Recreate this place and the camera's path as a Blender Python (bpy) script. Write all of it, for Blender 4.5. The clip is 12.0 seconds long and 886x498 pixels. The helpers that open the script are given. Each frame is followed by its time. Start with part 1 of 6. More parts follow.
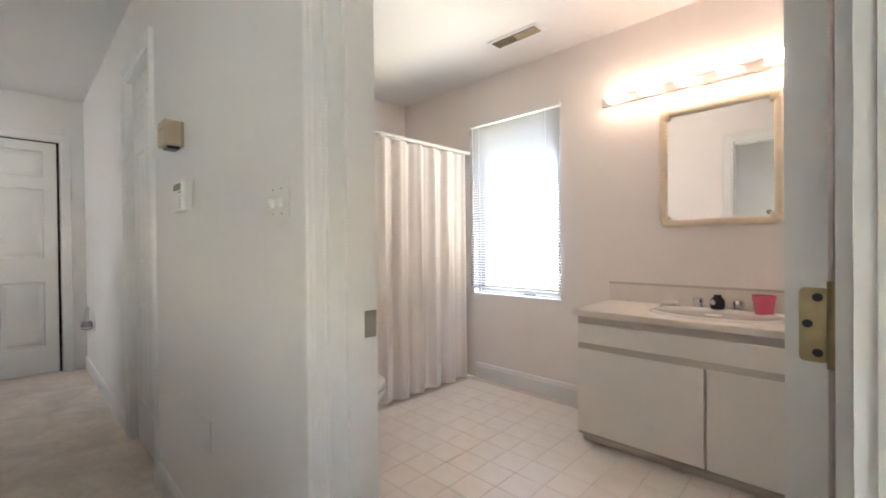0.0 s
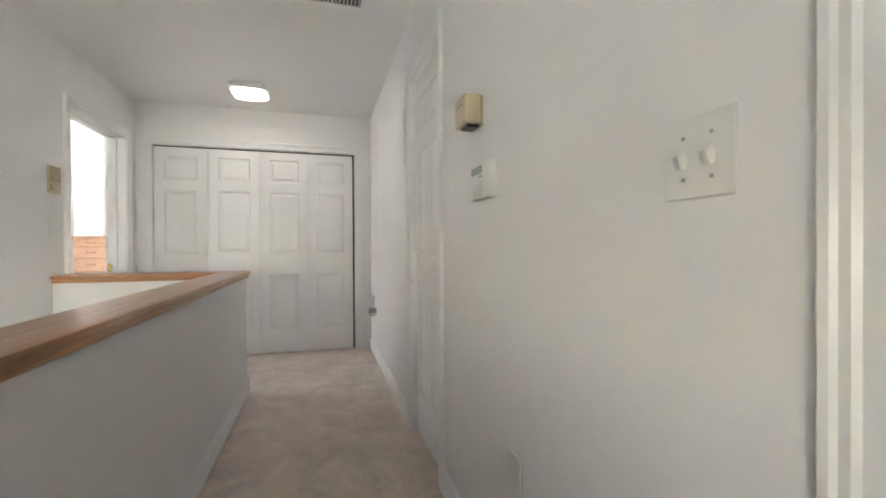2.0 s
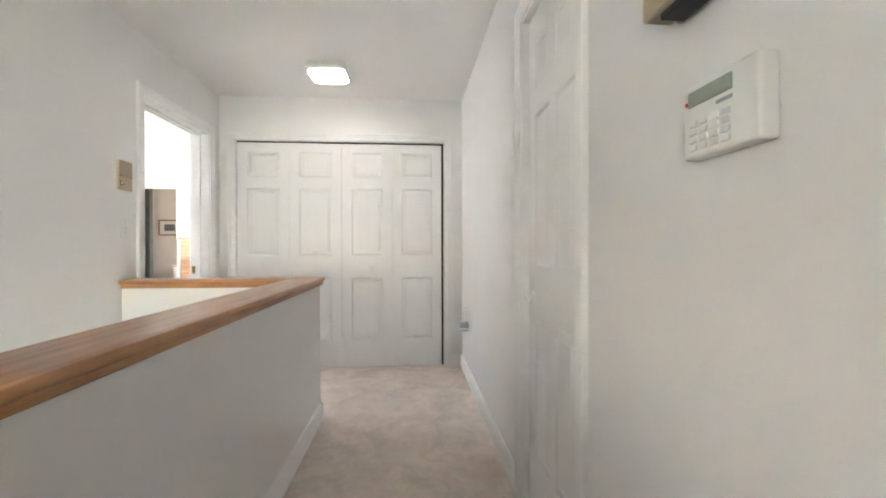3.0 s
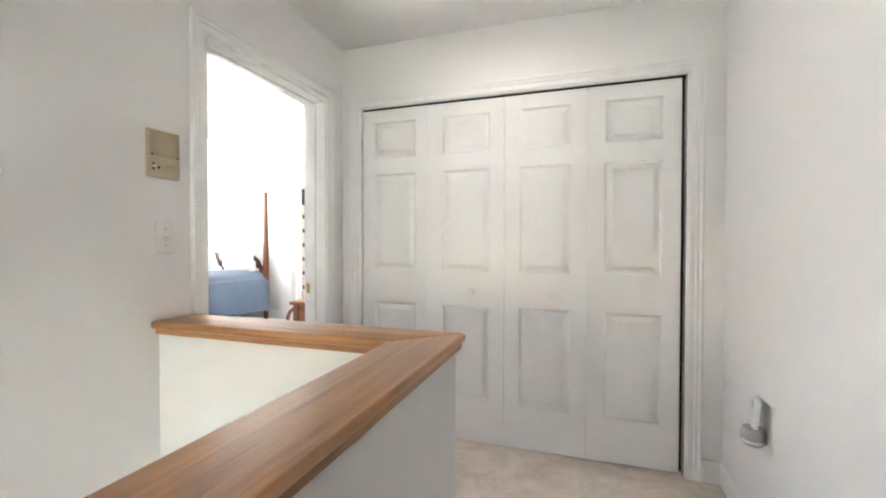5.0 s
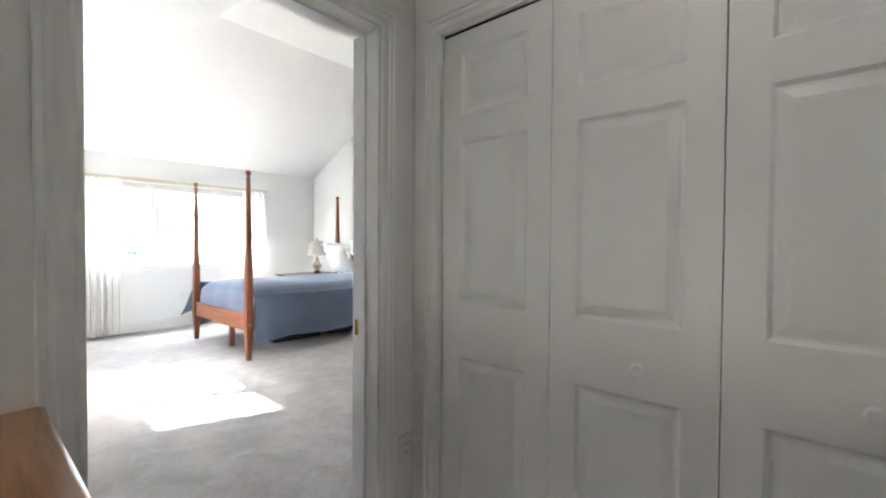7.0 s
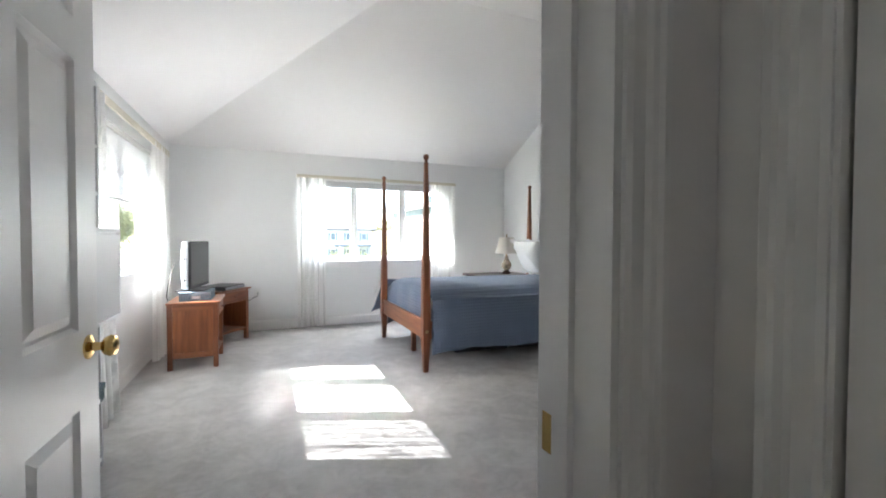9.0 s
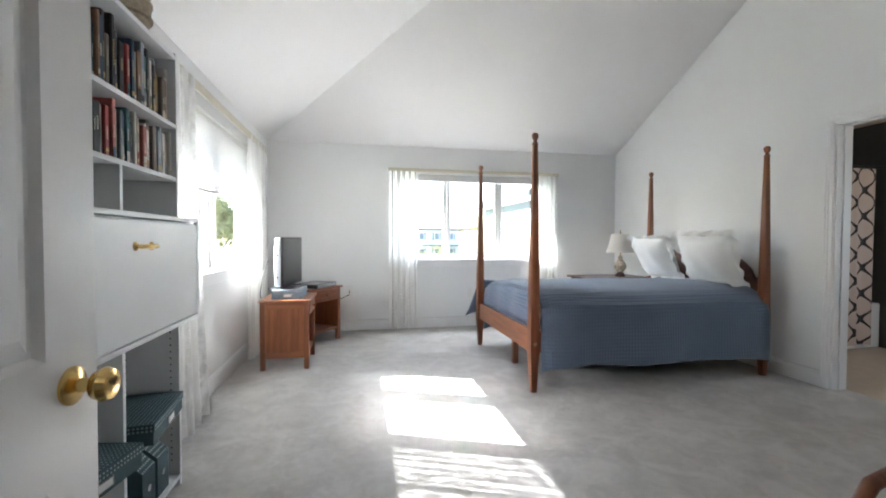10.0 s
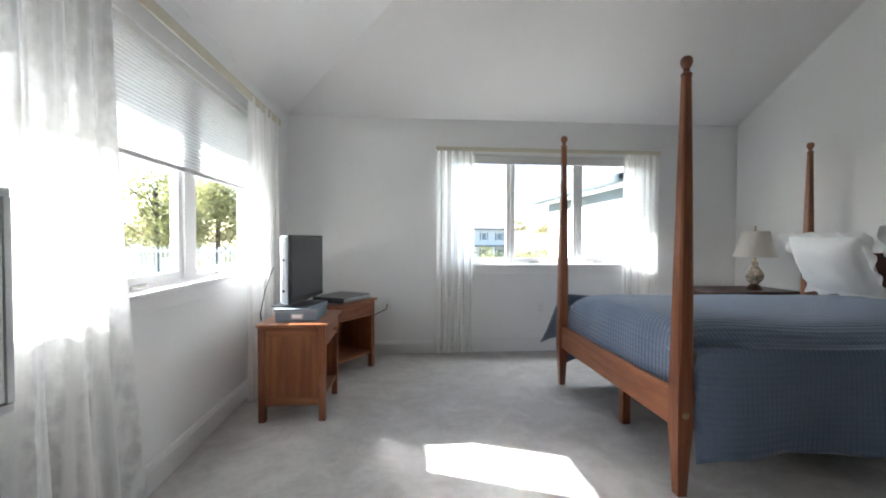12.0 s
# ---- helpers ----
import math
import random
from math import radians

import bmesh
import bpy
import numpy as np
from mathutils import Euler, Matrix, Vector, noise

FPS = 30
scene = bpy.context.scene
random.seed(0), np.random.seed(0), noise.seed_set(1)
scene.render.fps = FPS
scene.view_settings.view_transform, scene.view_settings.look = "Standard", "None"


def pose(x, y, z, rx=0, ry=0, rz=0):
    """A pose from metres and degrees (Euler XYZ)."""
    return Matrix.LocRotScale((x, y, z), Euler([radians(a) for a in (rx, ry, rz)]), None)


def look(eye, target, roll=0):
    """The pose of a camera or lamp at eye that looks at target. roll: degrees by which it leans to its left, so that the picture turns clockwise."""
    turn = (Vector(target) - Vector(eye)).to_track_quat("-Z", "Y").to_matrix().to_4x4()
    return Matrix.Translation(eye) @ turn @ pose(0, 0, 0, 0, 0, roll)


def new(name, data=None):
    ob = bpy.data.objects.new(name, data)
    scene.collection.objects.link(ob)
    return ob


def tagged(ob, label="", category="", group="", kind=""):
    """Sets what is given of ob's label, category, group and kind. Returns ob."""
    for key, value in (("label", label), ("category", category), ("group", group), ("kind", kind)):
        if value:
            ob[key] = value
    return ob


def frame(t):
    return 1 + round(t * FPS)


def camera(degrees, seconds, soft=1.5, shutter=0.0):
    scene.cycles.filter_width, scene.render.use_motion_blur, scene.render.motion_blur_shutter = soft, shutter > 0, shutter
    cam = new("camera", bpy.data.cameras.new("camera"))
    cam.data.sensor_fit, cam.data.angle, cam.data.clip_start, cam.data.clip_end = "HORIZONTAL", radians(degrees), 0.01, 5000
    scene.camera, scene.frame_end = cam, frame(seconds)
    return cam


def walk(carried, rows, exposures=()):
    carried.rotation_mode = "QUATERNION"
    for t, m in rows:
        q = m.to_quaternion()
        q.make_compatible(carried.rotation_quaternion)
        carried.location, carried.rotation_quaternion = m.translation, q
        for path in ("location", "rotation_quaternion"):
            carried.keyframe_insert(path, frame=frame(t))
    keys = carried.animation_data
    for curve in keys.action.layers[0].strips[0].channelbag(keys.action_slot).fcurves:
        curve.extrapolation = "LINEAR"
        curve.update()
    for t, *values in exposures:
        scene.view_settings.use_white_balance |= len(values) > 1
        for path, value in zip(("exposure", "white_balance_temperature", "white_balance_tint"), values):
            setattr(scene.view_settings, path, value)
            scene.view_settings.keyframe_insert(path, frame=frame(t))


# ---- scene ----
cam = camera(93.5, 12.0, soft=1.9)
PATH = [
    (0, (0.122, 0.129, 1.088), (-1.272, 1.563, 1.072), -0.6),
    (0.5, (0.069, 0.101, 1.086), (-1.491, 1.353, 1.072), -0.6),
    (1, (-0.016, 0.105, 1.082), (-1.727, 1.141, 1.068), -0.5),
    (1.5, (-0.161, 0.098, 1.074), (-1.994, 0.897, 1.059), -0.4),
    (2, (-0.418, 0.073, 1.077), (-2.337, 0.636, 1.062), -0.3),
    (2.5, (-0.733, 0.081, 1.075), (-2.699, 0.449, 1.061), -0.3),
    (3, (-1.086, 0.115, 1.086), (-3.08, 0.27, 1.079), -0.1),
    (5, (-2.515, -0.084, 1.186), (-4.414, -0.712, 1.156), 0.1),
    (5.5, (-2.833, -0.149, 1.21), (-4.672, -0.935, 1.185), 0.2),
    (6, (-3.132, -0.204, 1.236), (-4.898, -1.143, 1.206), 0.2),
    (6.5, (-3.402, -0.281, 1.249), (-5.06, -1.399, 1.213), 0.3),
    (8.3, (-4.179, -0.777, 1.241), (-5.249, -2.466, 1.189), 0.1),
    (8.5, (-4.213, -0.893, 1.221), (-5.208, -2.627, 1.168), -0.0),
    (9, (-4.298, -1.165, 1.198), (-5.082, -3.004, 1.15), 0.2),
    (9.5, (-4.319, -1.442, 1.161), (-4.884, -3.36, 1.112), 0.2),
    (10, (-4.331, -1.714, 1.157), (-4.723, -3.675, 1.108), 0.2),
    (10.5, (-4.358, -2.012, 1.154), (-4.643, -3.992, 1.109), 0.2),
    (11, (-4.372, -2.294, 1.145), (-4.57, -4.283, 1.098), 0.2),
    (11.5, (-4.362, -2.594, 1.145), (-4.54, -4.585, 1.101), 0.3),
    (12, (-4.393, -2.903, 1.144), (-4.568, -4.895, 1.096), 0.2),
]
EXPOSURES = [(0.0, 5.5, 6450, 10), (1.5, 5.5, 6450, 10), (3.0, 6.05, 6400, 10), (5.0, 6.0, 6400, 10), (6.5, 5.2, 6350, 10), (8.4, 3.75, 6250, 10), (9.5, 3.8, 6200, 9), (10.5, 3.4, 6200, 9), (11.5, 3.05, 6200, 9), (12.0, 2.9, 6200, 9)]
walk(cam, [(t, look(eye, target, roll)) for t, eye, target, roll in PATH], EXPOSURES)

# ---------- light ----------
world = bpy.data.worlds.new("world")
scene.world = world
world.use_nodes = True
wn = world.node_tree.nodes
sky = wn.new("ShaderNodeTexSky")
sky.sky_type = "NISHITA"
sky.sun_disc = False
sky.sun_elevation = radians(34.3)
sky.sun_rotation = radians(111.8)
wn["Background"].inputs["Strength"].default_value = 0.11
world.node_tree.links.new(sky.outputs["Color"], wn["Background"].inputs["Color"])

sun_data = bpy.data.lights.new("sun", "SUN")
sun_data.energy, sun_data.angle, sun_data.color = 5.0, radians(0.55), (1.0, 0.98, 0.95)
sun = new("sun", sun_data)
sun.matrix_world = look((8, -3, 8), (8 - 1.36, -3 + 0.545, 7))


def window_light(name, eye, target, w, h, watts, colour=(0.93, 0.97, 1.0)):
    data = bpy.data.lights.new(name, "AREA")
    data.shape, data.size, data.size_y, data.energy, data.color = "RECTANGLE", w, h, watts, colour
    ob = new(name, data)
    ob.matrix_world = look(eye, target)
    return ob


window_light("sky_light_back_window_top", (-5.82, -7.46, 2.16), (-5.82, -6.2, 0.9), 1.9, 0.34, 3.0)
# fill lamp for the dim second bathroom, set in an added window
window_light("bath_two_fill_light", (-9.3, -2.55, 1.6), (-9.3, -5.0, 1.2), 0.6, 0.8, 1.0)
window_light("sky_light_bath_window", (-1.75, 2.98, 1.35), (-1.75, 1.5, 1.2), 0.7, 1.2, 0.55, (1.0, 0.95, 0.91))
# fill lamp in an added, unseen stair window; brightens the hall
window_light("stair_fill_light", (1.15, -1.03, 0.72), (-2.0, -0.85, 0.9), 0.7, 0.9, 0.27, (1.0, 0.975, 0.955))

# ---------- materials ----------


def mat(name, colour, rough=0.5, metal=0.0, vary=0.06, scale=6.0, fine=90.0, bump=0.05, stretch=(1, 1, 1), sheen=0.0, coat=0.0):
    """A surface with variation at two scales and fine relief."""
    m = bpy.data.materials.new(name)
    m.use_nodes = True
    nt = m.node_tree
    b = nt.nodes["Principled BSDF"]
    b.inputs["Roughness"].default_value, b.inputs["Metallic"].default_value = rough, metal
    if sheen:
        b.inputs["Sheen Weight"].default_value = sheen
    if coat:
        b.inputs["Coat Weight"].default_value = coat
    tc = nt.nodes.new("ShaderNodeTexCoord")
    mp = nt.nodes.new("ShaderNodeMapping")
    mp.inputs["Scale"].default_value = stretch
    nt.links.new(tc.outputs["Object"], mp.inputs["Vector"])
    big, small = nt.nodes.new("ShaderNodeTexNoise"), nt.nodes.new("ShaderNodeTexNoise")
    big.inputs["Scale"].default_value, small.inputs["Scale"].default_value = scale, fine
    big.inputs["Detail"].default_value = 4.0
    for n in (big, small):
        nt.links.new(mp.outputs["Vector"], n.inputs["Vector"])
    add = nt.nodes.new("ShaderNodeMath")
    add.operation = "MULTIPLY_ADD"
    nt.links.new(small.outputs["Fac"], add.inputs[0])
    add.inputs[1].default_value = 0.45
    nt.links.new(big.outputs["Fac"], add.inputs[2])
    ramp = nt.nodes.new("ShaderNodeValToRGB")
    c = Vector(colour)
    ramp.color_ramp.elements[0].position, ramp.color_ramp.elements[1].position = 0.45, 1.0
    ramp.color_ramp.elements[0].color = (*(c * (1 - vary)), 1)
    ramp.color_ramp.elements[1].color = (*[min(1, v * (1 + vary)) for v in c], 1)
    nt.links.new(add.outputs[0], ramp.inputs["Fac"])
    nt.links.new(ramp.outputs["Color"], b.inputs["Base Color"])
    if bump:
        bp = nt.nodes.new("ShaderNodeBump")
        bp.inputs["Strength"].default_value, bp.inputs["Distance"].default_value = bump, 0.01
        nt.links.new(small.outputs["Fac"], bp.inputs["Height"])
        nt.links.new(bp.outputs["Normal"], b.inputs["Normal"])
    return m


def wood(name, dark, light, axis="x", rough=0.32, scale=7.0, contrast=1.0):
    """Grain along one axis of the object, with pores and slow changes of tone."""
    m = bpy.data.materials.new(name)
    m.use_nodes = True
    nt = m.node_tree
    b = nt.nodes["Principled BSDF"]
    b.inputs["Roughness"].default_value = rough
    tc, mp = nt.nodes.new("ShaderNodeTexCoord"), nt.nodes.new("ShaderNodeMapping")
    mp.inputs["Scale"].default_value = {"x": (0.07, 1, 1), "y": (1, 0.07, 1), "z": (1, 1, 0.07)}[axis]
    nt.links.new(tc.outputs["Object"], mp.inputs["Vector"])
    info = nt.nodes.new("ShaderNodeObjectInfo")
    off = nt.nodes.new("ShaderNodeVectorMath")
    off.operation = "ADD"
    nt.links.new(mp.outputs["Vector"], off.inputs[0])
    nt.links.new(info.outputs["Random"], off.inputs[1])
    grain, pores, tone = (nt.nodes.new("ShaderNodeTexNoise") for _ in range(3))
    grain.inputs["Scale"].default_value, grain.inputs["Detail"].default_value, grain.inputs["Distortion"].default_value = scale * 3, 6, 1.2
    pores.inputs["Scale"].default_value, pores.inputs["Detail"].default_value = scale * 28, 3
    tone.inputs["Scale"].default_value = scale * 0.5
    for n in (grain, pores, tone):
        nt.links.new(off.outputs[0], n.inputs["Vector"])
    mix = nt.nodes.new("ShaderNodeMath")
    mix.operation = "MULTIPLY_ADD"
    nt.links.new(pores.outputs["Fac"], mix.inputs[0])
    mix.inputs[1].default_value = 0.35 * contrast
    nt.links.new(grain.outputs["Fac"], mix.inputs[2])
    mix2 = nt.nodes.new("ShaderNodeMath")
    mix2.operation = "MULTIPLY_ADD"
    nt.links.new(tone.outputs["Fac"], mix2.inputs[0])
    mix2.inputs[1].default_value = 0.25
    nt.links.new(mix.outputs[0], mix2.inputs[2])
    ramp = nt.nodes.new("ShaderNodeValToRGB")
    ramp.color_ramp.elements[0].position, ramp.color_ramp.elements[1].position = 0.55, 1.0
    ramp.color_ramp.elements[0].color, ramp.color_ramp.elements[1].color = (*dark, 1), (*light, 1)
    nt.links.new(mix2.outputs[0], ramp.inputs["Fac"])
    nt.links.new(ramp.outputs["Color"], b.inputs["Base Color"])
    bp = nt.nodes.new("ShaderNodeBump")
    bp.inputs["Strength"].default_value, bp.inputs["Distance"].default_value = 0.06, 0.004
    nt.links.new(pores.outputs["Fac"], bp.inputs["Height"])
    nt.links.new(bp.outputs["Normal"], b.inputs["Normal"])
    return m


def glow(name, colour, strength):
    m = bpy.data.materials.new(name)
    m.use_nodes = True
    b = m.node_tree.nodes["Principled BSDF"]
    b.inputs["Base Color"].default_value = (0.85, 0.83, 0.8, 1)
    b.inputs["Emission Color"].default_value, b.inputs["Emission Strength"].default_value = (*colour, 1), strength
    return m


def sheer(name, colour, clear, lace=0.0, pleat=0.0, passes=0.5):
    """Thin cloth that lets light through; lace makes denser sprigs."""
    m = bpy.data.materials.new(name)
    m.use_nodes = True
    nt = m.node_tree
    for n in list(nt.nodes):
        nt.nodes.remove(n)
    out = nt.nodes.new("ShaderNodeOutputMaterial")
    dif, tra, cle = nt.nodes.new("ShaderNodeBsdfDiffuse"), nt.nodes.new("ShaderNodeBsdfTranslucent"), nt.nodes.new("ShaderNodeBsdfTransparent")
    dif.inputs["Color"].default_value = tra.inputs["Color"].default_value = (*colour, 1)
    a, b = nt.nodes.new("ShaderNodeMixShader"), nt.nodes.new("ShaderNodeMixShader")
    a.inputs[0].default_value = passes
    nt.links.new(dif.outputs[0], a.inputs[1])
    nt.links.new(tra.outputs[0], a.inputs[2])
    b.inputs[0].default_value = clear
    nt.links.new(a.outputs[0], b.inputs[1])
    nt.links.new(cle.outputs[0], b.inputs[2])
    tc, no, th = nt.nodes.new("ShaderNodeTexCoord"), nt.nodes.new("ShaderNodeTexNoise"), nt.nodes.new("ShaderNodeMapRange")
    no.inputs["Scale"].default_value, no.inputs["Detail"].default_value = (21, 2) if lace else (160, 2)
    mp = nt.nodes.new("ShaderNodeMapping")
    mp.inputs["Scale"].default_value = (1, 1, 0.75) if lace else (1, 1, 1)
    nt.links.new(tc.outputs["Object"], mp.inputs["Vector"])
    nt.links.new(mp.outputs["Vector"], no.inputs["Vector"])
    nt.links.new(no.outputs["Fac"], th.inputs["Value"])
    th.inputs["From Min"].default_value, th.inputs["From Max"].default_value = (0.40, 0.64) if lace else (0.3, 0.7)
    th.inputs["To Min"].default_value, th.inputs["To Max"].default_value = min(1, clear * 1.15 + 0.02), max(0, clear * (1 - lace) - 0.02)
    fac = th.outputs[0]
    if pleat:
        mp2, n2, r2, mu = nt.nodes.new("ShaderNodeMapping"), nt.nodes.new("ShaderNodeTexNoise"), nt.nodes.new("ShaderNodeMapRange"), nt.nodes.new("ShaderNodeMath")
        mp2.inputs["Scale"].default_value = (42, 0, 0.8)
        n2.inputs["Scale"].default_value, n2.inputs["Detail"].default_value = 1.0, 3
        nt.links.new(tc.outputs["Object"], mp2.inputs["Vector"])
        nt.links.new(mp2.outputs["Vector"], n2.inputs["Vector"])
        nt.links.new(n2.outputs["Fac"], r2.inputs["Value"])
        r2.inputs["From Min"].default_value, r2.inputs["From Max"].default_value = 0.38, 0.64
        r2.inputs["To Min"].default_value, r2.inputs["To Max"].default_value = 1 - pleat, 1 + 0.8 * pleat
        mu.operation = "MULTIPLY"
        nt.links.new(fac, mu.inputs[0])
        nt.links.new(r2.outputs[0], mu.inputs[1])
        fac = mu.outputs[0]
    nt.links.new(fac, b.inputs[0])
    nt.links.new(b.outputs[0], out.inputs["Surface"])
    return m


WALL = mat("wall_paint_warm_white", (0.81, 0.80, 0.80), 0.6, vary=0.012, scale=1.5, fine=160, bump=0.03)
BEDWALL = mat("bedroom_paint_white", (0.81, 0.815, 0.81), 0.6, vary=0.012, scale=1.5, fine=160, bump=0.03)
BATHWALL = mat("bath_paint_white", (0.86, 0.805, 0.785), 0.5, vary=0.012, scale=1.5, fine=160, bump=0.02)
BATH2WALL = mat("bath_paint_beige", (0.66, 0.56, 0.46), 0.6, vary=0.03, scale=1.5, fine=160, bump=0.02)
CEIL = mat("ceiling_paint", (0.80, 0.787, 0.785), 0.8, vary=0.012, scale=2, fine=220, bump=0.06)
TRIM = mat("semigloss_white_trim", (0.82, 0.817, 0.815), 0.32, vary=0.015, scale=3, fine=60, bump=0.015)
DOORW = mat("white_door_enamel", (0.80, 0.797, 0.797), 0.34, vary=0.015, scale=3, fine=200, bump=0.02)


def carpet(name, colour):
    """Cut pile: brushed patches where the pile leans to and fro, and fine tufts."""
    m = mat(name, colour, 0.97, vary=0.05, scale=2.0, fine=350, bump=0.0, sheen=0.25)
    nt = m.node_tree
    b = nt.nodes["Principled BSDF"]
    tc = nt.nodes.new("ShaderNodeTexCoord")
    patch, tuft, mark = (nt.nodes.new("ShaderNodeTexNoise") for _ in range(3))
    patch.inputs["Scale"].default_value, patch.inputs["Detail"].default_value, patch.inputs["Distortion"].default_value = 4.5, 5, 0.9
    mark.inputs["Scale"].default_value, mark.inputs["Detail"].default_value, mark.inputs["Distortion"].default_value = 13, 4, 1.5
    tuft.inputs["Scale"].default_value, tuft.inputs["Detail"].default_value = 260, 2
    for n in (patch, tuft, mark):
        nt.links.new(tc.outputs["Object"], n.inputs["Vector"])
    both = nt.nodes.new("ShaderNodeMath")
    both.operation = "MULTIPLY_ADD"
    nt.links.new(mark.outputs["Fac"], both.inputs[0])
    both.inputs[1].default_value = 0.6
    nt.links.new(patch.outputs["Fac"], both.inputs[2])
    rng = nt.nodes.new("ShaderNodeMapRange")
    rng.inputs["From Min"].default_value, rng.inputs["From Max"].default_value = 0.62, 0.98
    rng.inputs["To Min"].default_value, rng.inputs["To Max"].default_value = 0.84, 1.10
    nt.links.new(both.outputs[0], rng.inputs["Value"])
    mul = nt.nodes.new("ShaderNodeVectorMath")
    mul.operation = "SCALE"
    old = b.inputs["Base Color"].links[0].from_socket
    nt.links.new(old, mul.inputs[0])
    nt.links.new(rng.outputs[0], mul.inputs["Scale"])
    nt.links.new(mul.outputs[0], b.inputs["Base Color"])
    h = nt.nodes.new("ShaderNodeMath")
    h.operation = "MULTIPLY_ADD"
    nt.links.new(both.outputs[0], h.inputs[0])
    h.inputs[1].default_value = 2.5
    nt.links.new(tuft.outputs["Fac"], h.inputs[2])
    bp = nt.nodes.new("ShaderNodeBump")
    bp.inputs["Strength"].default_value, bp.inputs["Distance"].default_value = 0.55, 0.012
    nt.links.new(h.outputs[0], bp.inputs["Height"])
    nt.links.new(bp.outputs["Normal"], b.inputs["Normal"])
    return m


CARPET_H = carpet("beige_cut_pile_carpet", (0.74, 0.63, 0.555))
CARPET_B = carpet("pale_grey_beige_carpet", (0.53, 0.51, 0.49))
OAK_X = wood("oak_along_x", (0.27, 0.115, 0.046), (0.56, 0.285, 0.125), "x", 0.28)
OAK_Y = wood("oak_along_y", (0.27, 0.115, 0.046), (0.56, 0.285, 0.125), "y", 0.28)
CHERRY_X = wood("cherry_along_x", (0.19, 0.062, 0.026), (0.36, 0.138, 0.058), "x", 0.33, contrast=0.5)
CHERRY_Y = wood("cherry_along_y", (0.19, 0.062, 0.026), (0.36, 0.138, 0.058), "y", 0.33, contrast=0.5)
CHERRY_Z = wood("cherry_along_z", (0.17, 0.055, 0.026), (0.32, 0.118, 0.05), "z", 0.33, contrast=0.5)
PANEL_Z = wood("figured_cherry_panel", (0.16, 0.05, 0.02), (0.37, 0.14, 0.055), "z", 0.36, scale=5, contrast=0.9)
DARKWOOD = wood("dark_stained_wood", (0.03, 0.014, 0.01), (0.07, 0.03, 0.02), "x", 0.4)
BRASS = mat("polished_brass", (0.75, 0.52, 0.2), 0.18, 1.0, vary=0.05, bump=0)
BRASS_OLD = mat("worn_brass", (0.36, 0.29, 0.17), 0.42, 1.0, vary=0.2, scale=30, bump=0.05)
CHROME = mat("chrome", (0.7, 0.7, 0.72), 0.12, 1.0, vary=0.02, bump=0)
STEEL = mat("brushed_steel", (0.45, 0.44, 0.42), 0.35, 1.0, vary=0.08, bump=0.02)
WHITEPL = mat("white_plastic", (0.78, 0.78, 0.76), 0.4, vary=0.01, bump=0.0)
BEIGEPL = mat("beige_plastic", (0.52, 0.43, 0.30), 0.45, vary=0.03, bump=0.02)
BEIGEDK = mat("dark_beige_plastic", (0.42, 0.34, 0.23), 0.5, vary=0.03, bump=0.02)
BLACKPL = mat("black_plastic", (0.012, 0.012, 0.014), 0.35, vary=0.1, bump=0.02)
# near-black that paints the shade inside gaps, slots and holes; also the bifold track
DARK = mat("dark_gap", (0.015, 0.014, 0.013), 0.8, vary=0.1, bump=0)
GREYPL = mat("grey_plastic", (0.30, 0.31, 0.33), 0.45, vary=0.05, bump=0.02)
SILVERPL = mat("silver_plastic", (0.66, 0.67, 0.69), 0.3, 0.15, vary=0.03, bump=0.0)
LCD = mat("grey_green_display", (0.36, 0.40, 0.34), 0.2, vary=0.05, bump=0)
SCREEN = mat("dark_tv_screen", (0.022, 0.022, 0.024), 0.12, vary=0.05, bump=0)
LAMINATE = mat("white_melamine", (0.74, 0.75, 0.76), 0.38, vary=0.02, scale=5, fine=300, bump=0.03)
VANITY = mat("white_laminate_fronts", (0.81, 0.79, 0.77), 0.35, vary=0.015, scale=4, bump=0.01)
COUNTER = mat("pale_laminate_worktop", (0.78, 0.72, 0.67), 0.3, vary=0.03, scale=20, bump=0.01)
PORCELAIN = mat("white_porcelain", (0.80, 0.78, 0.75), 0.12, vary=0.01, bump=0)
PULL = mat("grey_channel_pull", (0.56, 0.52, 0.49), 0.5, vary=0.03, bump=0.0)
TILE = mat("cream_vinyl_tile", (0.82, 0.765, 0.72), 0.35, vary=0.05, scale=9, fine=60, bump=0.03)
GROUT = mat("tile_joint", (0.68, 0.61, 0.55), 0.8, vary=0.08, scale=30, bump=0.1)
TILE2 = mat("tan_bath_floor", (0.55, 0.46, 0.36), 0.5, vary=0.06, scale=9, bump=0.03)
GREENTILE = mat("dark_grey_tub_surround", (0.09, 0.085, 0.075), 0.4, vary=0.1, scale=8, bump=0.03)
FRAMEW = mat("cream_mirror_frame", (0.80, 0.68, 0.53), 0.35, vary=0.05, scale=14, bump=0.03)
LINEN = mat("white_linen", (0.80, 0.79, 0.77), 0.85, vary=0.02, scale=14, fine=300, bump=0.15, sheen=0.3)
SHADEC = sheer("lampshade_cloth", (0.80, 0.77, 0.72), 0.0)
CURTAIN = sheer("white_sheer_voile", (0.94, 0.94, 0.92), 0.15, pleat=0.5)
LACE = sheer("white_lace_voile", (0.91, 0.91, 0.90), 0.17, lace=0.6, pleat=0.85, passes=0.19)
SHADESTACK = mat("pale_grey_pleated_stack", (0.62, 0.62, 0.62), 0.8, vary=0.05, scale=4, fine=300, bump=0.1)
SHADE = sheer("white_cellular_shade", (0.88, 0.89, 0.90), 0.0, passes=0.11)
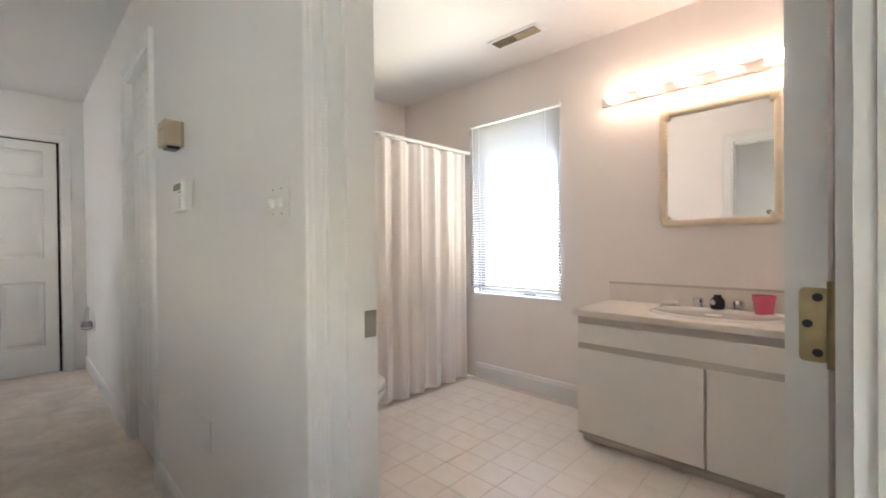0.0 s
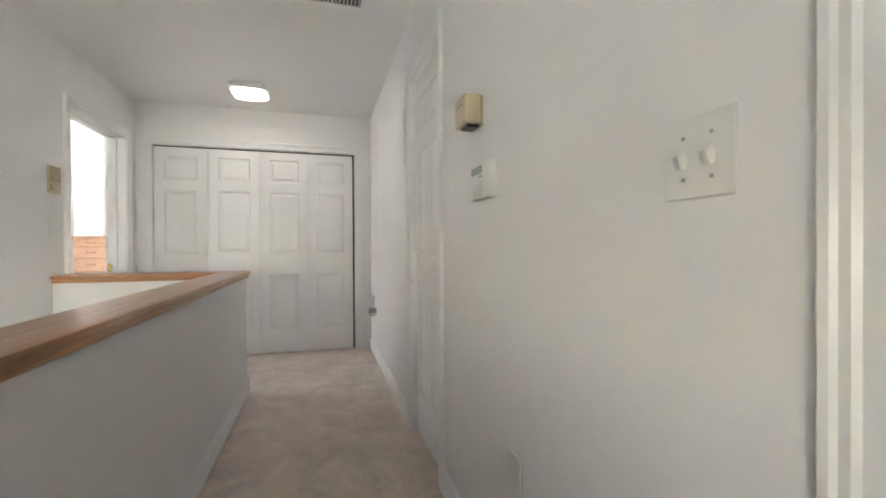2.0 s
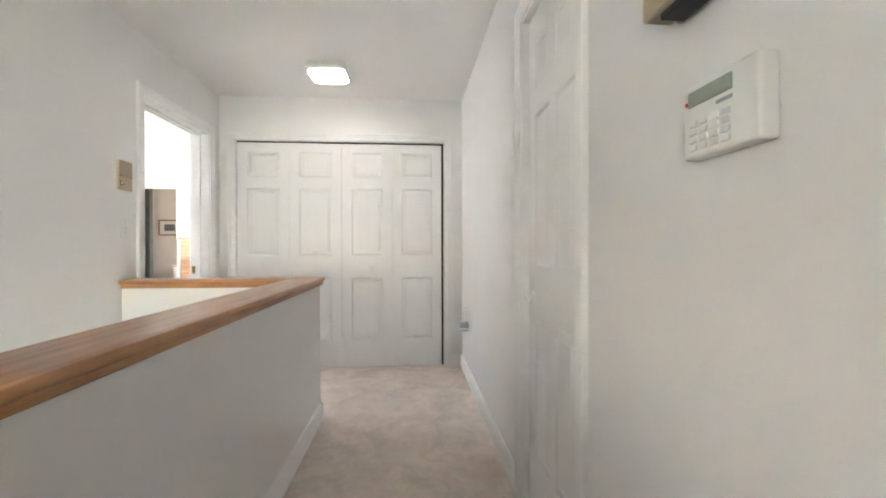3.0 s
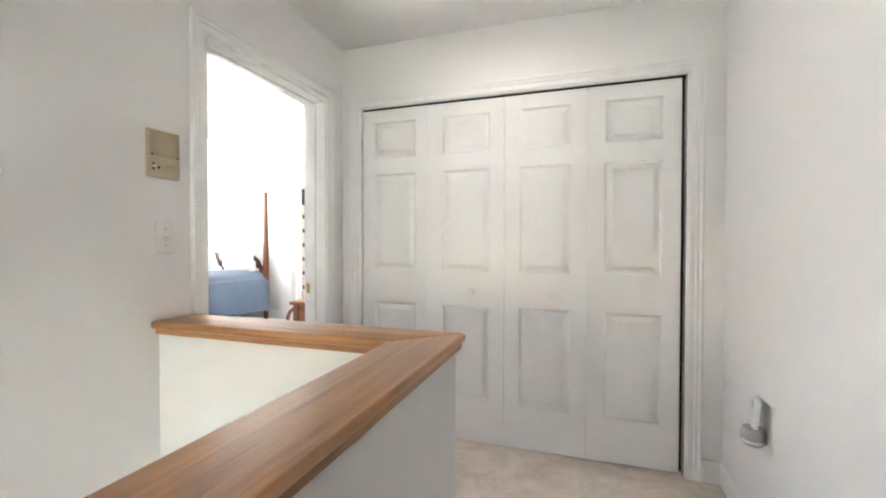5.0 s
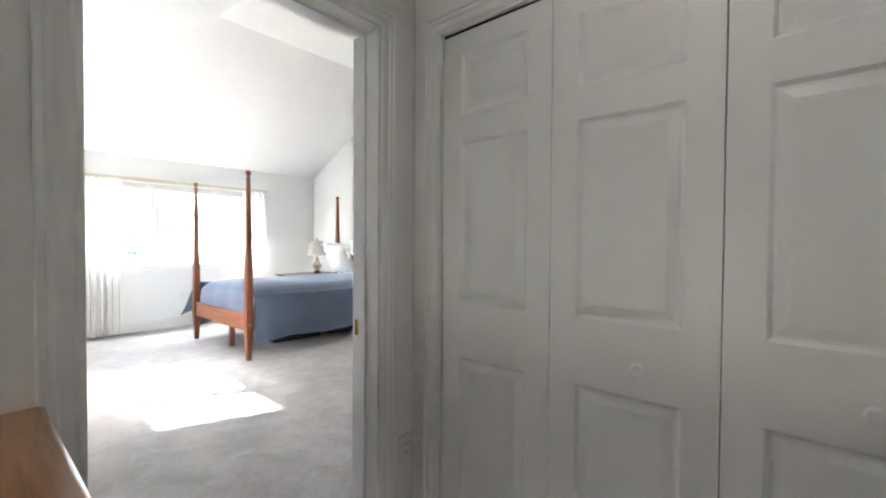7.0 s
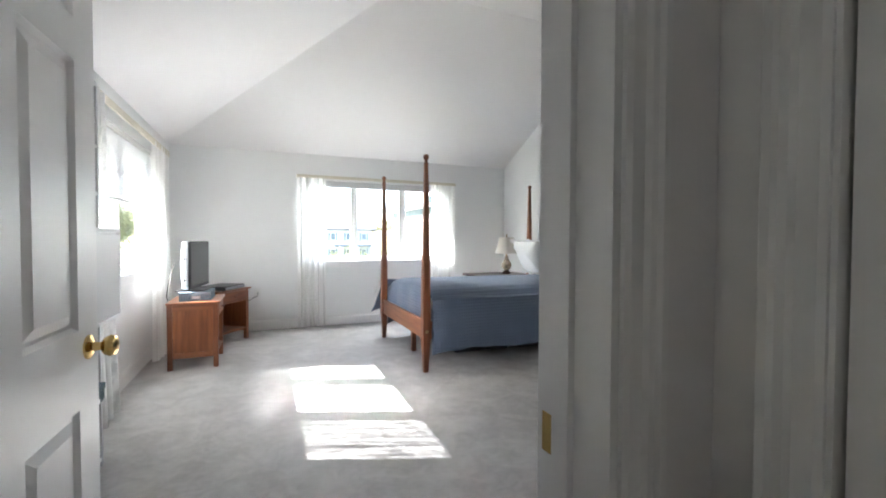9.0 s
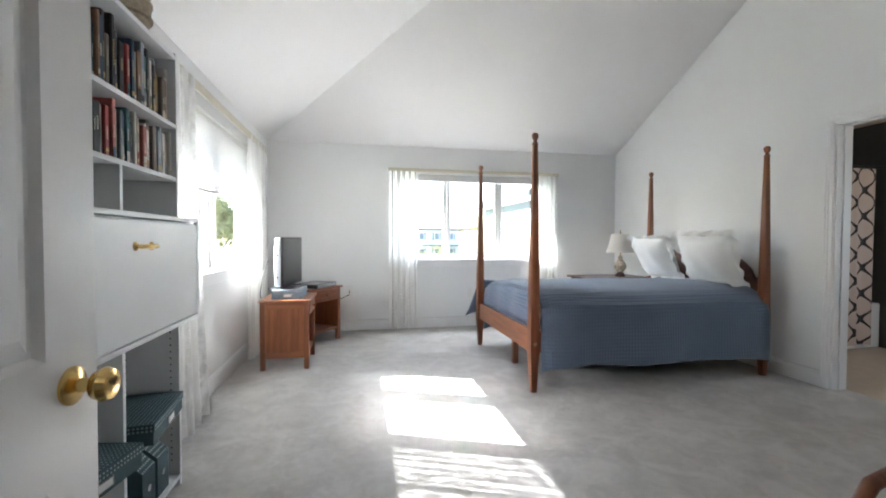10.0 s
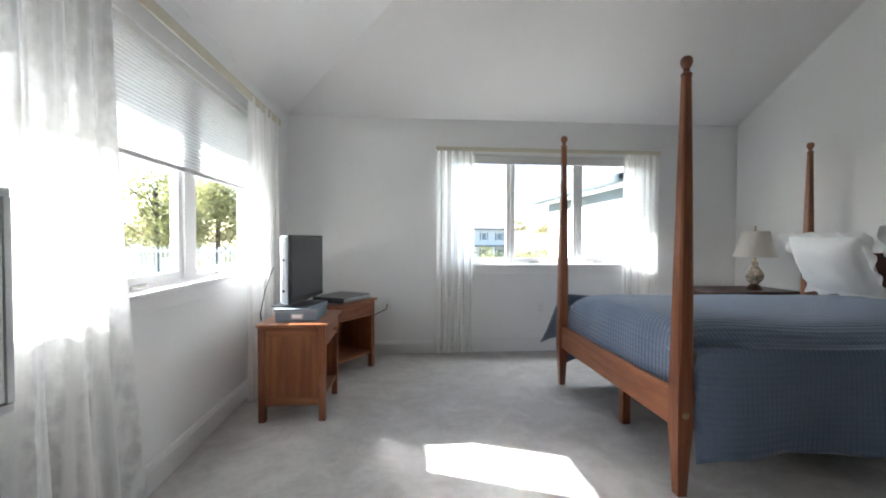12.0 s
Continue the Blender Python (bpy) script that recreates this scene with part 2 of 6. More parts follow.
SHOWER = sheer("cream_shower_cloth", (0.93, 0.885, 0.86), 0.0, passes=0.18)
CERAMIC = mat("mottled_lamp_ceramic", (0.46, 0.38, 0.29), 0.25, vary=0.9, scale=26, fine=60, bump=0.02)
BLUECUSH = mat("pale_blue_cushion", (0.30, 0.38, 0.47), 0.9, vary=0.05, fine=300, bump=0.2)
PAPER = mat("page_block", (0.62, 0.57, 0.48), 0.9, vary=0.08, fine=300, bump=0.1)
PINK = mat("pink_translucent_cup", (0.90, 0.20, 0.32), 0.25, vary=0.03, bump=0)
SOAP = mat("white_soap", (0.8, 0.76, 0.72), 0.5, vary=0.03, bump=0.02)
WICKER = mat("woven_wicker", (0.33, 0.27, 0.19), 0.8, vary=0.3, scale=60, fine=160, bump=0.6)
GLASS = bpy.data.materials.new("window_glass")
GLASS.use_nodes = True
GLASS.node_tree.nodes["Principled BSDF"].inputs["Transmission Weight"].default_value = 1.0
GLASS.node_tree.nodes["Principled BSDF"].inputs["Roughness"].default_value = 0.0
GLASS.node_tree.nodes["Principled BSDF"].inputs["IOR"].default_value = 1.05
PINK.node_tree.nodes["Principled BSDF"].inputs["Transmission Weight"].default_value = 0.45
MIRROR = mat("mirror_silver", (0.88, 0.88, 0.88), 0.01, 1.0, vary=0.0, bump=0)
LAMPGLASS = glow("lit_ceiling_lamp_glass", (1.0, 0.92, 0.83), 0.43)
BULB = glow("lit_globe_bulb", (1.0, 0.74, 0.56), 0.47)


def dotted(name, ground, dots, scale):
    """Box cloth or paper with rows of small pale dots."""
    m = mat(name, ground, 0.7, vary=0.06, scale=8, bump=0.05)
    nt = m.node_tree
    tc, vo, lt, mx = nt.nodes.new("ShaderNodeTexCoord"), nt.nodes.new("ShaderNodeTexVoronoi"), nt.nodes.new("ShaderNodeMath"), nt.nodes.new("ShaderNodeMix")
    vo.inputs["Scale"].default_value, vo.inputs["Randomness"].default_value = scale, 0.0
    nt.links.new(tc.outputs["Object"], vo.inputs["Vector"])
    lt.operation = "LESS_THAN"
    lt.inputs[1].default_value = 0.33
    nt.links.new(vo.outputs["Distance"], lt.inputs[0])
    mx.data_type = "RGBA"
    b = nt.nodes["Principled BSDF"]
    old = b.inputs["Base Color"].links[0].from_socket
    nt.links.new(lt.outputs[0], mx.inputs[0])
    nt.links.new(old, mx.inputs[6])
    mx.inputs[7].default_value = (*dots, 1)
    nt.links.new(mx.outputs[2], b.inputs["Base Color"])
    return m


TEALDOT = dotted("teal_dotted_paper", (0.035, 0.075, 0.09), (0.30, 0.38, 0.40), 70)
BLUEDOT = dotted("blue_dotted_paper", (0.13, 0.19, 0.24), (0.42, 0.48, 0.50), 75)


def quilt_material():
    m = mat("blue_waffle_quilt", (0.125, 0.166, 0.243), 0.85, vary=0.06, scale=4, fine=500, bump=0.1, sheen=0.25)
    nt = m.node_tree
    tc = nt.nodes.new("ShaderNodeTexCoord")
    waves = []
    for d in ("X", "Y", "Z"):
        w = nt.nodes.new("ShaderNodeTexWave")
        w.bands_direction = d
        w.inputs["Scale"].default_value, w.inputs["Distortion"].default_value, w.inputs["Detail"].default_value = (13.0 if d == "X" else 11.0), 0.5, 0.5
        nt.links.new(tc.outputs["Object"], w.inputs["Vector"])
        waves.append(w)
    a, b2 = nt.nodes.new("ShaderNodeMath"), nt.nodes.new("ShaderNodeMath")
    nt.links.new(waves[1].outputs["Fac"], a.inputs[0])
    nt.links.new(waves[2].outputs["Fac"], a.inputs[1])
    b2.operation = "MULTIPLY_ADD"
    nt.links.new(waves[0].outputs["Fac"], b2.inputs[0])
    nt.links.new(a.outputs[0], b2.inputs[1])
    nt.links.new(a.outputs[0], b2.inputs[2])
    bp = nt.nodes.new("ShaderNodeBump")
    bp.inputs["Strength"].default_value, bp.inputs["Distance"].default_value = 0.32, 0.007
    nt.links.new(b2.outputs[0], bp.inputs["Height"])
    nt.links.new(bp.outputs["Normal"], nt.nodes["Principled BSDF"].inputs["Normal"])
    return m


QUILT = quilt_material()


def lattice_material():
    """White shower cloth with a dark ogee lattice."""
    m = mat("lattice_shower_cloth", (0.56, 0.44, 0.37), 0.8, vary=0.03, scale=6, bump=0.05)
    nt = m.node_tree
    tc, sp = nt.nodes.new("ShaderNodeTexCoord"), nt.nodes.new("ShaderNodeSeparateXYZ")
    nt.links.new(tc.outputs["Object"], sp.inputs[0])

    def op(kind, a, b=None):
        n = nt.nodes.new("ShaderNodeMath")
        n.operation = kind
        for i, v in enumerate((a, b)):
            if v is None:
                continue
            if isinstance(v, (int, float)):
                n.inputs[i].default_value = v
            else:
                nt.links.new(v, n.inputs[i])
        return n.outputs[0]

    cx = op("COSINE", op("MULTIPLY", sp.outputs["X"], 2 * math.pi / 0.24))
    cz = op("COSINE", op("MULTIPLY", sp.outputs["Z"], 2 * math.pi / 0.27))
    line = op("LESS_THAN", op("ABSOLUTE", op("ADD", cx, cz)), 0.30)
    mx = nt.nodes.new("ShaderNodeMix")
    mx.data_type = "RGBA"
    b = nt.nodes["Principled BSDF"]
    old = b.inputs["Base Color"].links[0].from_socket
    nt.links.new(line, mx.inputs[0])
    nt.links.new(old, mx.inputs[6])
    mx.inputs[7].default_value = (0.035, 0.03, 0.03, 1)
    nt.links.new(mx.outputs[2], b.inputs["Base Color"])
    return m


LATTICE = lattice_material()

# ---------- building helpers ----------


def box(bm, x0, x1, y0, y1, z0, z1, r=0.0, seg=2):
    """Adds a box, with rounded edges where r is given."""
    made = bmesh.ops.create_cube(bm, size=1.0)
    vs = made["verts"]
    for v in vs:
        v.co = Vector(((x0 + x1) / 2 + v.co.x * (x1 - x0), (y0 + y1) / 2 + v.co.y * (y1 - y0), (z0 + z1) / 2 + v.co.z * (z1 - z0)))
    if r:
        edges = list({e for v in vs for e in v.link_edges})
        bmesh.ops.bevel(bm, geom=edges, offset=min(r, 0.49 * min(abs(x1 - x0), abs(y1 - y0), abs(z1 - z0))), segments=seg, profile=0.5, affect="EDGES")
    return bm


def B(x0, x1, y0, y1, z0, z1, r=0.0, seg=2):
    return box(bmesh.new(), x0, x1, y0, y1, z0, z1, r, seg)


def lathe(profile, seg=24, cap=True):
    """A turned shape from (radius, height) pairs."""
    bm = bmesh.new()
    rings = []
    for r, z in profile:
        rings.append([bm.verts.new((r * math.cos(2 * math.pi * k / seg), r * math.sin(2 * math.pi * k / seg), z)) for k in range(seg)])
    for a, b in zip(rings, rings[1:]):
        for k in range(seg):
            bm.faces.new((a[k], a[(k + 1) % seg], b[(k + 1) % seg], b[k]))
    if cap:
        bm.faces.new(list(reversed(rings[0])))
        bm.faces.new(rings[-1])
    return bm


def tube(points, r, seg=8):
    """A round bar along points."""
    bm = bmesh.new()
    pts = [Vector(p) for p in points]
    rings = []
    for i, p in enumerate(pts):
        d = (pts[min(i + 1, len(pts) - 1)] - pts[max(i - 1, 0)]).normalized()
        side = d.cross(Vector((0, 0, 1)))
        side = side.normalized() if side.length > 0.01 else Vector((1, 0, 0))
        up = side.cross(d).normalized()
        rings.append([bm.verts.new(p + r * (math.cos(2 * math.pi * k / seg) * side + math.sin(2 * math.pi * k / seg) * up)) for k in range(seg)])
    for a, b in zip(rings, rings[1:]):
        for k in range(seg):
            bm.faces.new((a[k], b[k], b[(k + 1) % seg], a[(k + 1) % seg]))
    bm.faces.new(rings[0])
    bm.faces.new(list(reversed(rings[-1])))
    bmesh.ops.recalc_face_normals(bm, faces=bm.faces[:])
    return bm


def prism(outline, axis, a, b):
    """An outline of (u, v) pairs carried along an axis from a to b. axis x: (y, z); y: (x, z); z: (x, y)."""
    bm = bmesh.new()

    def at(u, v, s):
        return {"x": (s, u, v), "y": (u, s, v), "z": (u, v, s)}[axis]

    lo, hi = [bm.verts.new(at(u, v, a)) for u, v in outline], [bm.verts.new(at(u, v, b)) for u, v in outline]
    n = len(outline)
    for k in range(n):
        bm.faces.new((lo[k], lo[(k + 1) % n], hi[(k + 1) % n], hi[k]))
    bm.faces.new(lo)
    bm.faces.new(hi)
    bmesh.ops.recalc_face_normals(bm, faces=bm.faces[:])
    return bm


def moved(bm, m):
    bmesh.ops.transform(bm, matrix=m, verts=bm.verts[:])
    return bm


def mesh_ob(name, bm, material, smooth=False):
    me = bpy.data.meshes.new(name)
    bm.to_mesh(me)
    bm.free()
    me.materials.append(material)
    if smooth:
        me.polygons.foreach_set("use_smooth", [True] * len(me.polygons))
        me.set_sharp_from_angle(angle=radians(40))
    return new(name, me)


def part(name, bm, material, parent, label="", smooth=False):
    ob = mesh_ob(name, bm, material, smooth)
    ob.parent = parent
    return tagged(ob, label)


def thing(name, m, label, category, group=""):
    ob = new(name)
    ob.empty_display_size = 0.1
    ob.matrix_world = m
    return tagged(ob, label, category, group)


def single(name, bm, material, label, category, group="", smooth=False):
    return tagged(mesh_ob(name, bm, material, smooth), label, category, group)


def structure(name, bm, material, label="", smooth=False):
    return tagged(mesh_ob(name, bm, material, smooth), label, "", "", "structure")


def wall_bm(axis, t0, t1, a0, a1, z0, z1, openings=()):
    """A wall along axis from a0 to a1, of thickness t0 to t1, with openings (a, b, bottom, top) through it."""
    bm = bmesh.new()

    def put(a, b, lo, hi):
        if b - a > 1e-4 and hi - lo > 1e-4:
            box(bm, *((a, b, t0, t1) if axis == "x" else (t0, t1, a, b)), lo, hi)

    at = a0
    for a, b, lo, hi in sorted(openings):
        put(at, a, z0, z1)
        put(a, b, z0, lo)
        put(a, b, hi, z1)
        at = b
    put(at, a1, z0, z1)
    return bm


def casing_profile(w):
    """Colonial casing: thin at the opening, thick at the back band."""
    return [(0, 0), (0, 0.009), (0.008, 0.012), (w * 0.45, 0.010), (w * 0.55, 0.015), (w * 0.72, 0.014), (w * 0.80, 0.019), (w - 0.003, 0.019), (w, 0.015), (w, 0)]


def casing(name, axis, plane, out, a, b, top, w=0.065, bottom=0.0, label="painted white door casing"):
    """Trim round an opening from a to b along axis on the face at plane; out is +1 or -1."""
    prof = casing_profile(w)
    bm = bmesh.new()

    def strip(corners):
        rings = []
        for (u, z), (du, dz) in corners:
            ring = []
            for p, q in prof:
                uu, zz, nn = u + du * p, z + dz * p, plane + out * q
                ring.append(bm.verts.new((uu, nn, zz) if axis == "x" else (nn, uu, zz)))
            rings.append(ring)
        for r0, r1 in zip(rings, rings[1:]):
            for k in range(len(prof)):
                bm.faces.new((r0[k], r0[(k + 1) % len(prof)], r1[(k + 1) % len(prof)], r1[k]))
        bm.faces.new(rings[0])
        bm.faces.new(rings[-1])

    if bottom > 0.05:
        strip([((a, bottom), (-1, -1)), ((a, top), (-1, 1)), ((b, top), (1, 1)), ((b, bottom), (1, -1)), ((a, bottom), (-1, -1))])
    else:
        strip([((a, bottom), (-1, 0)), ((a, top), (-1, 1)), ((b, top), (1, 1)), ((b, bottom), (1, 0))])
    bmesh.ops.recalc_face_normals(bm, faces=bm.faces[:])
    return structure(name, bm, TRIM, label)


def base_bm(axis, plane, out, a, b, h=0.135, t=0.014):
    o = [(0, 0), (t, 0), (t, h - 0.03), (t * 0.75, h - 0.02), (t * 0.6, h - 0.006), (0, h)]
    pts = [(plane + out * u, v) for u, v in o]
    return prism(pts, axis, a, b)


def panel_door(w, h, t, columns, rows, depth=0.008, both=True):
    """A door leaf in x 0..w, y 0..t, z 0..h, with raised panels. columns: (x0, x1) pairs, rows: (z0, z1) pairs."""
    bm = bmesh.new()

    def side(y, inward):
        xs = sorted({0, w, *[v for c in columns for v in c]})
        zs = sorted({0, h, *[v for r in rows for v in r]})
        for x0, x1 in zip(xs, xs[1:]):
            for z0, z1 in zip(zs, zs[1:]):
                if (x0, x1) in columns and (z0, z1) in rows:
                    steps = [(0, 0), (0.010, depth), (0.018, depth), (0.042, 0.0015)]
                    rings = []
                    for off, d in steps:
                        yy = y + inward * d
                        rings.append([bm.verts.new(c) for c in ((x0 + off, yy, z0 + off), (x1 - off, yy, z0 + off), (x1 - off, yy, z1 - off), (x0 + off, yy, z1 - off))])
                    for a, b in zip(rings, rings[1:]):
                        for k in range(4):
                            bm.faces.new((a[k], a[(k + 1) % 4], b[(k + 1) % 4], b[k]))
                    bm.faces.new(rings[-1])
                else:
                    bm.faces.new([bm.verts.new(c) for c in ((x0, y, z0), (x1, y, z0), (x1, y, z1), (x0, y, z1))])

    side(0, 1)
    if both:
        side(t, -1)
    else:
        bm.faces.new([bm.verts.new(c) for c in ((0, t, 0), (w, t, 0), (w, t, h), (0, t, h))])
    for c in (((0, 0, 0), (0, t, 0), (0, t, h), (0, 0, h)), ((w, 0, 0), (w, t, 0), (w, t, h), (w, 0, h)), ((0, 0, 0), (w, 0, 0), (w, t, 0), (0, t, 0)), ((0, 0, h), (w, 0, h), (w, t, h), (0, t, h))):
        bm.faces.new([bm.verts.new(p) for p in c])
    bmesh.ops.remove_doubles(bm, verts=bm.verts[:], dist=1e-5)
    bmesh.ops.recalc_face_normals(bm, faces=bm.faces[:])
    return bm


def cloth(width, height, folds, depth, nx=90, nz=24, flare=0.0, seed=1, gather=1.0):
    """A hanging cloth in x 0..width, z 0..height, folded to and fro in y."""
    rnd = random.Random(seed)
    ph = [rnd.uniform(0, 6.28) for _ in range(6)]
    bm = bmesh.new()
    rows = []
    for j in range(nz + 1):
        v = j / nz
        low = 1 - v
        row = []
        for i in range(nx + 1):
            u = i / nx
            a = 2 * math.pi * folds * u
            y = depth * (0.6 + 0.5 * low) * (math.sin(a + ph[0] + 0.5 * math.sin(3 * u + ph[1])) + 0.35 * math.sin(2.3 * a + ph[2] + low) + 0.25 * math.sin(0.37 * a + ph[3] + 1.3 * low))
            x = u * width + 0.25 * depth * math.sin(2 * a + ph[4]) * low + flare * u * low ** 1.6
            row.append(bm.verts.new((x, y, v * height)))
        rows.append(row)
    for a, b in zip(rows, rows[1:]):
        for i in range(nx):
            bm.faces.new((a[i], a[i + 1], b[i + 1], b[i]))
    return bm


def plate(m, w, h, label, kind, group=""):
    """A wall plate in x and z, facing -y; kind: toggles, outlet or blank."""
    t = thing("switch_plate" if kind.startswith("toggle") else ("outlet" if kind == "outlet" else "wall_plate"), m, label, "switch" if kind.startswith("toggle") else "outlet", group)
    part("cover", B(-w / 2, w / 2, -0.006, 0, -h / 2, h / 2, 0.003), WHITEPL, t)
    if kind.startswith("toggle"):
        n = int(kind[6:])
        for k in range(n):
            x = (k - (n - 1) / 2) * 0.046
            part("toggle", moved(B(-0.005, 0.005, -0.016, 0, -0.011, 0.011, 0.002), pose(x, -0.004, 0, 25)), WHITEPL, t)
            for s in (-1, 1):
                part("screw", moved(lathe([(0.003, 0), (0.003, 0.0015)], 8), pose(x, -0.006, s * 0.03, 90)), STEEL, t)
    elif kind == "outlet":
        for s in (-1, 1):
            sock = part("socket", B(-0.016, 0.016, -0.008, -0.004, s * 0.02 - 0.013, s * 0.02 + 0.013, 0.003), WHITEPL, t)
            for q in (-0.006, 0.006):
                part("slot", B(q - 0.001, q + 0.001, -0.0085, -0.0078, s * 0.02 - 0.004, s * 0.02 + 0.005), DARK, sock)
    return t


def knob_bm(r=0.026, reach=0.06):
    return lathe([(0.030, 0), (0.030, 0.004), (0.024, 0.008), (0.011, 0.012), (0.010, reach * 0.45), (r * 0.8, reach * 0.55), (r, reach * 0.75), (r * 0.85, reach * 0.93), (r * 0.4, reach)], 24)



# ---------- structure: hall ----------
HZ = 2.425
structure("floor_hall", B(-5.65, 1.2, -0.57, 0.64, -0.12, 0.0), CARPET_H, "beige cut-pile carpet with worn footprints")
structure("floor_hall_landing", B(-5.65, -3.64, -1.63, -0.57, -0.12, 0.0), CARPET_H, "beige cut-pile carpet by the bedroom door")
structure("floor_threshold", B(-4.72, -3.84, -1.70, -1.63, -0.12, 0.001), CARPET_B, "carpet under the bedroom door")
structure("ceiling_hall", B(-5.65, 1.2, -1.63, 0.64, HZ, HZ + 0.12), CEIL)
structure("wall_hall_north", wall_bm("x", 0.585, 0.70, -5.65, 1.2, 0, HZ, [(-2.82, -2.22, 0, 2.04), (-0.665, 0.143, 0, 2.05)]), WALL)
structure("wall_hall_south", wall_bm("x", -1.70, -1.556, -5.65, 1.2, -2.6, 3.5, [(-4.708, -3.835, 0, 2.05)]), WALL)
structure("wall_closet_front", wall_bm("y", -5.0, -4.885, -1.556, 0.585, 0, HZ, [(-1.425, 0.425, 0, 2.04)]), WALL)
structure("wall_closet_back", B(-5.75, -5.65, -1.556, 0.585, 0, HZ), WALL)
# the east wall's opening holds the added stair window
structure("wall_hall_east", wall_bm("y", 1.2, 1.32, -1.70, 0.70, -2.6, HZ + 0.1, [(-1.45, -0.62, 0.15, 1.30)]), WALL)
structure("floor_stairwell", B(-3.62, 1.2, -1.556, -0.57, -1.5, -1.4), CARPET_H, "beige carpet at the foot of the stairwell")

# half wall round the stairwell, with baseboard
structure("half_wall_along_hall", B(-3.765, 1.2, -0.57, -0.455, -1.4, 0.862), WALL, "low painted wall along the stairwell")
structure("half_wall_across_landing", B(-3.765, -3.64, -1.556, -0.57, -1.4, 0.862), WALL, "low painted wall across the stairwell end")
structure("baseboard_half_wall", base_bm("x", -0.455, 1, -3.78, 1.2, 0.11), TRIM)
structure("baseboard_half_wall_end", base_bm("y", -3.765, -1, -1.556, -0.441, 0.11), TRIM)
structure("baseboard_hall_north_far", base_bm("x", 0.585, -1, -4.885, -2.885, 0.11), TRIM)
structure("baseboard_hall_north_near", base_bm("x", 0.585, -1, -2.155, -0.73, 0.11), TRIM)
structure("baseboard_closet_right", base_bm("y", -4.885, 1, 0.49, 0.571, 0.11), TRIM)
structure("baseboard_hall_south", base_bm("x", -1.556, 1, -4.885, -4.775, 0.11), TRIM)


hw = thing("half_wall_cap", pose(0, 0, 0), "glossy oak cap rail on the low stairwell wall", "handrail")


def mitred(pts, z0, z1, r=0.013):
    """A flat board with the outline pts and rounded edges."""
    bm = bmesh.new()
    lo = [bm.verts.new((x, y, z0)) for x, y in pts]
    hi = [bm.verts.new((x, y, z1)) for x, y in pts]
    n = len(pts)
    for k in range(n):
        bm.faces.new((lo[k], lo[(k + 1) % n], hi[(k + 1) % n], hi[k]))
    bm.faces.new(lo[::-1])
    bm.faces.new(hi)
    bmesh.ops.recalc_face_normals(bm, faces=bm.faces[:])
    if r:
        rim = [e for e in bm.edges if abs(e.verts[0].co.z - e.verts[1].co.z) < 1e-6]
        bmesh.ops.bevel(bm, geom=rim, offset=r, segments=3, profile=0.5, affect="EDGES")
    return bm


part("cap_board", mitred([(-3.785, -0.428), (1.2, -0.428), (1.2, -0.615), (-3.605, -0.615)], 0.872, 0.903), OAK_X, hw, "", True)
part("cap_board", mitred([(-3.786, -0.429), (-3.606, -0.616), (-3.606, -1.553), (-3.786, -1.553)], 0.872, 0.903), OAK_Y, hw, "", True)
part("cove_moulding", B(-3.779, 1.2, -0.4545, -0.439, 0.852, 0.873, 0.003), OAK_X, hw)
part("cove_moulding", B(-3.62, 1.2, -0.588, -0.572, 0.852, 0.873, 0.003), OAK_X, hw)
part("cove_moulding", B(-3.640, -3.622, -1.553, -0.60, 0.852, 0.873, 0.003), OAK_Y, hw)
part("cove_moulding", B(-3.779, -3.767, -1.553, -0.44, 0.852, 0.873, 0.003), OAK_Y, hw)

# jambs and casings
def jamb(name, axis, t0, t1, a, b, top, t=0.018, stop=None):
    """Lining of a door opening; stop: (from, to) across the wall."""
    bm = bmesh.new()
    def put(u0, u1, v0, v1, z0, z1):
        box(bm, *((u0, u1, v0, v1) if axis == "x" else (v0, v1, u0, u1)), z0, z1)
    put(a, a + t, t0, t1, 0, top)
    put(b - t, b, t0, t1, 0, top)
    put(a + t, b - t, t0, t1, top - t, top)
    if stop:
        s = 0.011
        put(a + t, a + t + s, *stop, 0, top - t)
        put(b - t - s, b - t, *stop, 0, top - t)
        put(a + t + s, b - t - s, *stop, top - t - s, top - t)
    return structure(name, bm, TRIM, "white painted door lining")


jamb("jamb_bath_door", "x", 0.583, 0.702, -0.665, 0.143, 2.05, stop=(0.62, 0.655))
casing("trim_bath_door_hall", "x", 0.585, -1, -0.66, 0.138, 2.045, 0.066)
casing("trim_bath_door_inside", "x", 0.70, 1, -0.66, 0.138, 2.045, 0.066)
jamb("jamb_hall_closet", "x", 0.583, 0.702, -2.82, -2.22, 2.04)
casing("trim_hall_closet", "x", 0.585, -1, -2.815, -2.225, 2.035, 0.066)
jamb("jamb_bedroom_door", "x", -1.702, -1.554, -4.708, -3.835, 2.05, stop=(-1.655, -1.62))
casing("trim_bedroom_door_hall", "x", -1.556, 1, -4.703, -3.84, 2.045, 0.068)
casing("trim_bedroom_door_inside", "x", -1.70, -1, -4.703, -3.84, 2.045, 0.068)
jamb("jamb_bifold", "y", -5.0, -4.883, -1.425, 0.425, 2.04, 0.006)
casing("trim_bifold", "y", -4.885, 1, -1.425, 0.425, 2.04, 0.068)
structure("bifold_track", B(-4.955, -4.905, -1.415, 0.415, 2.022, 2.034), DARK, "dark metal bifold track")

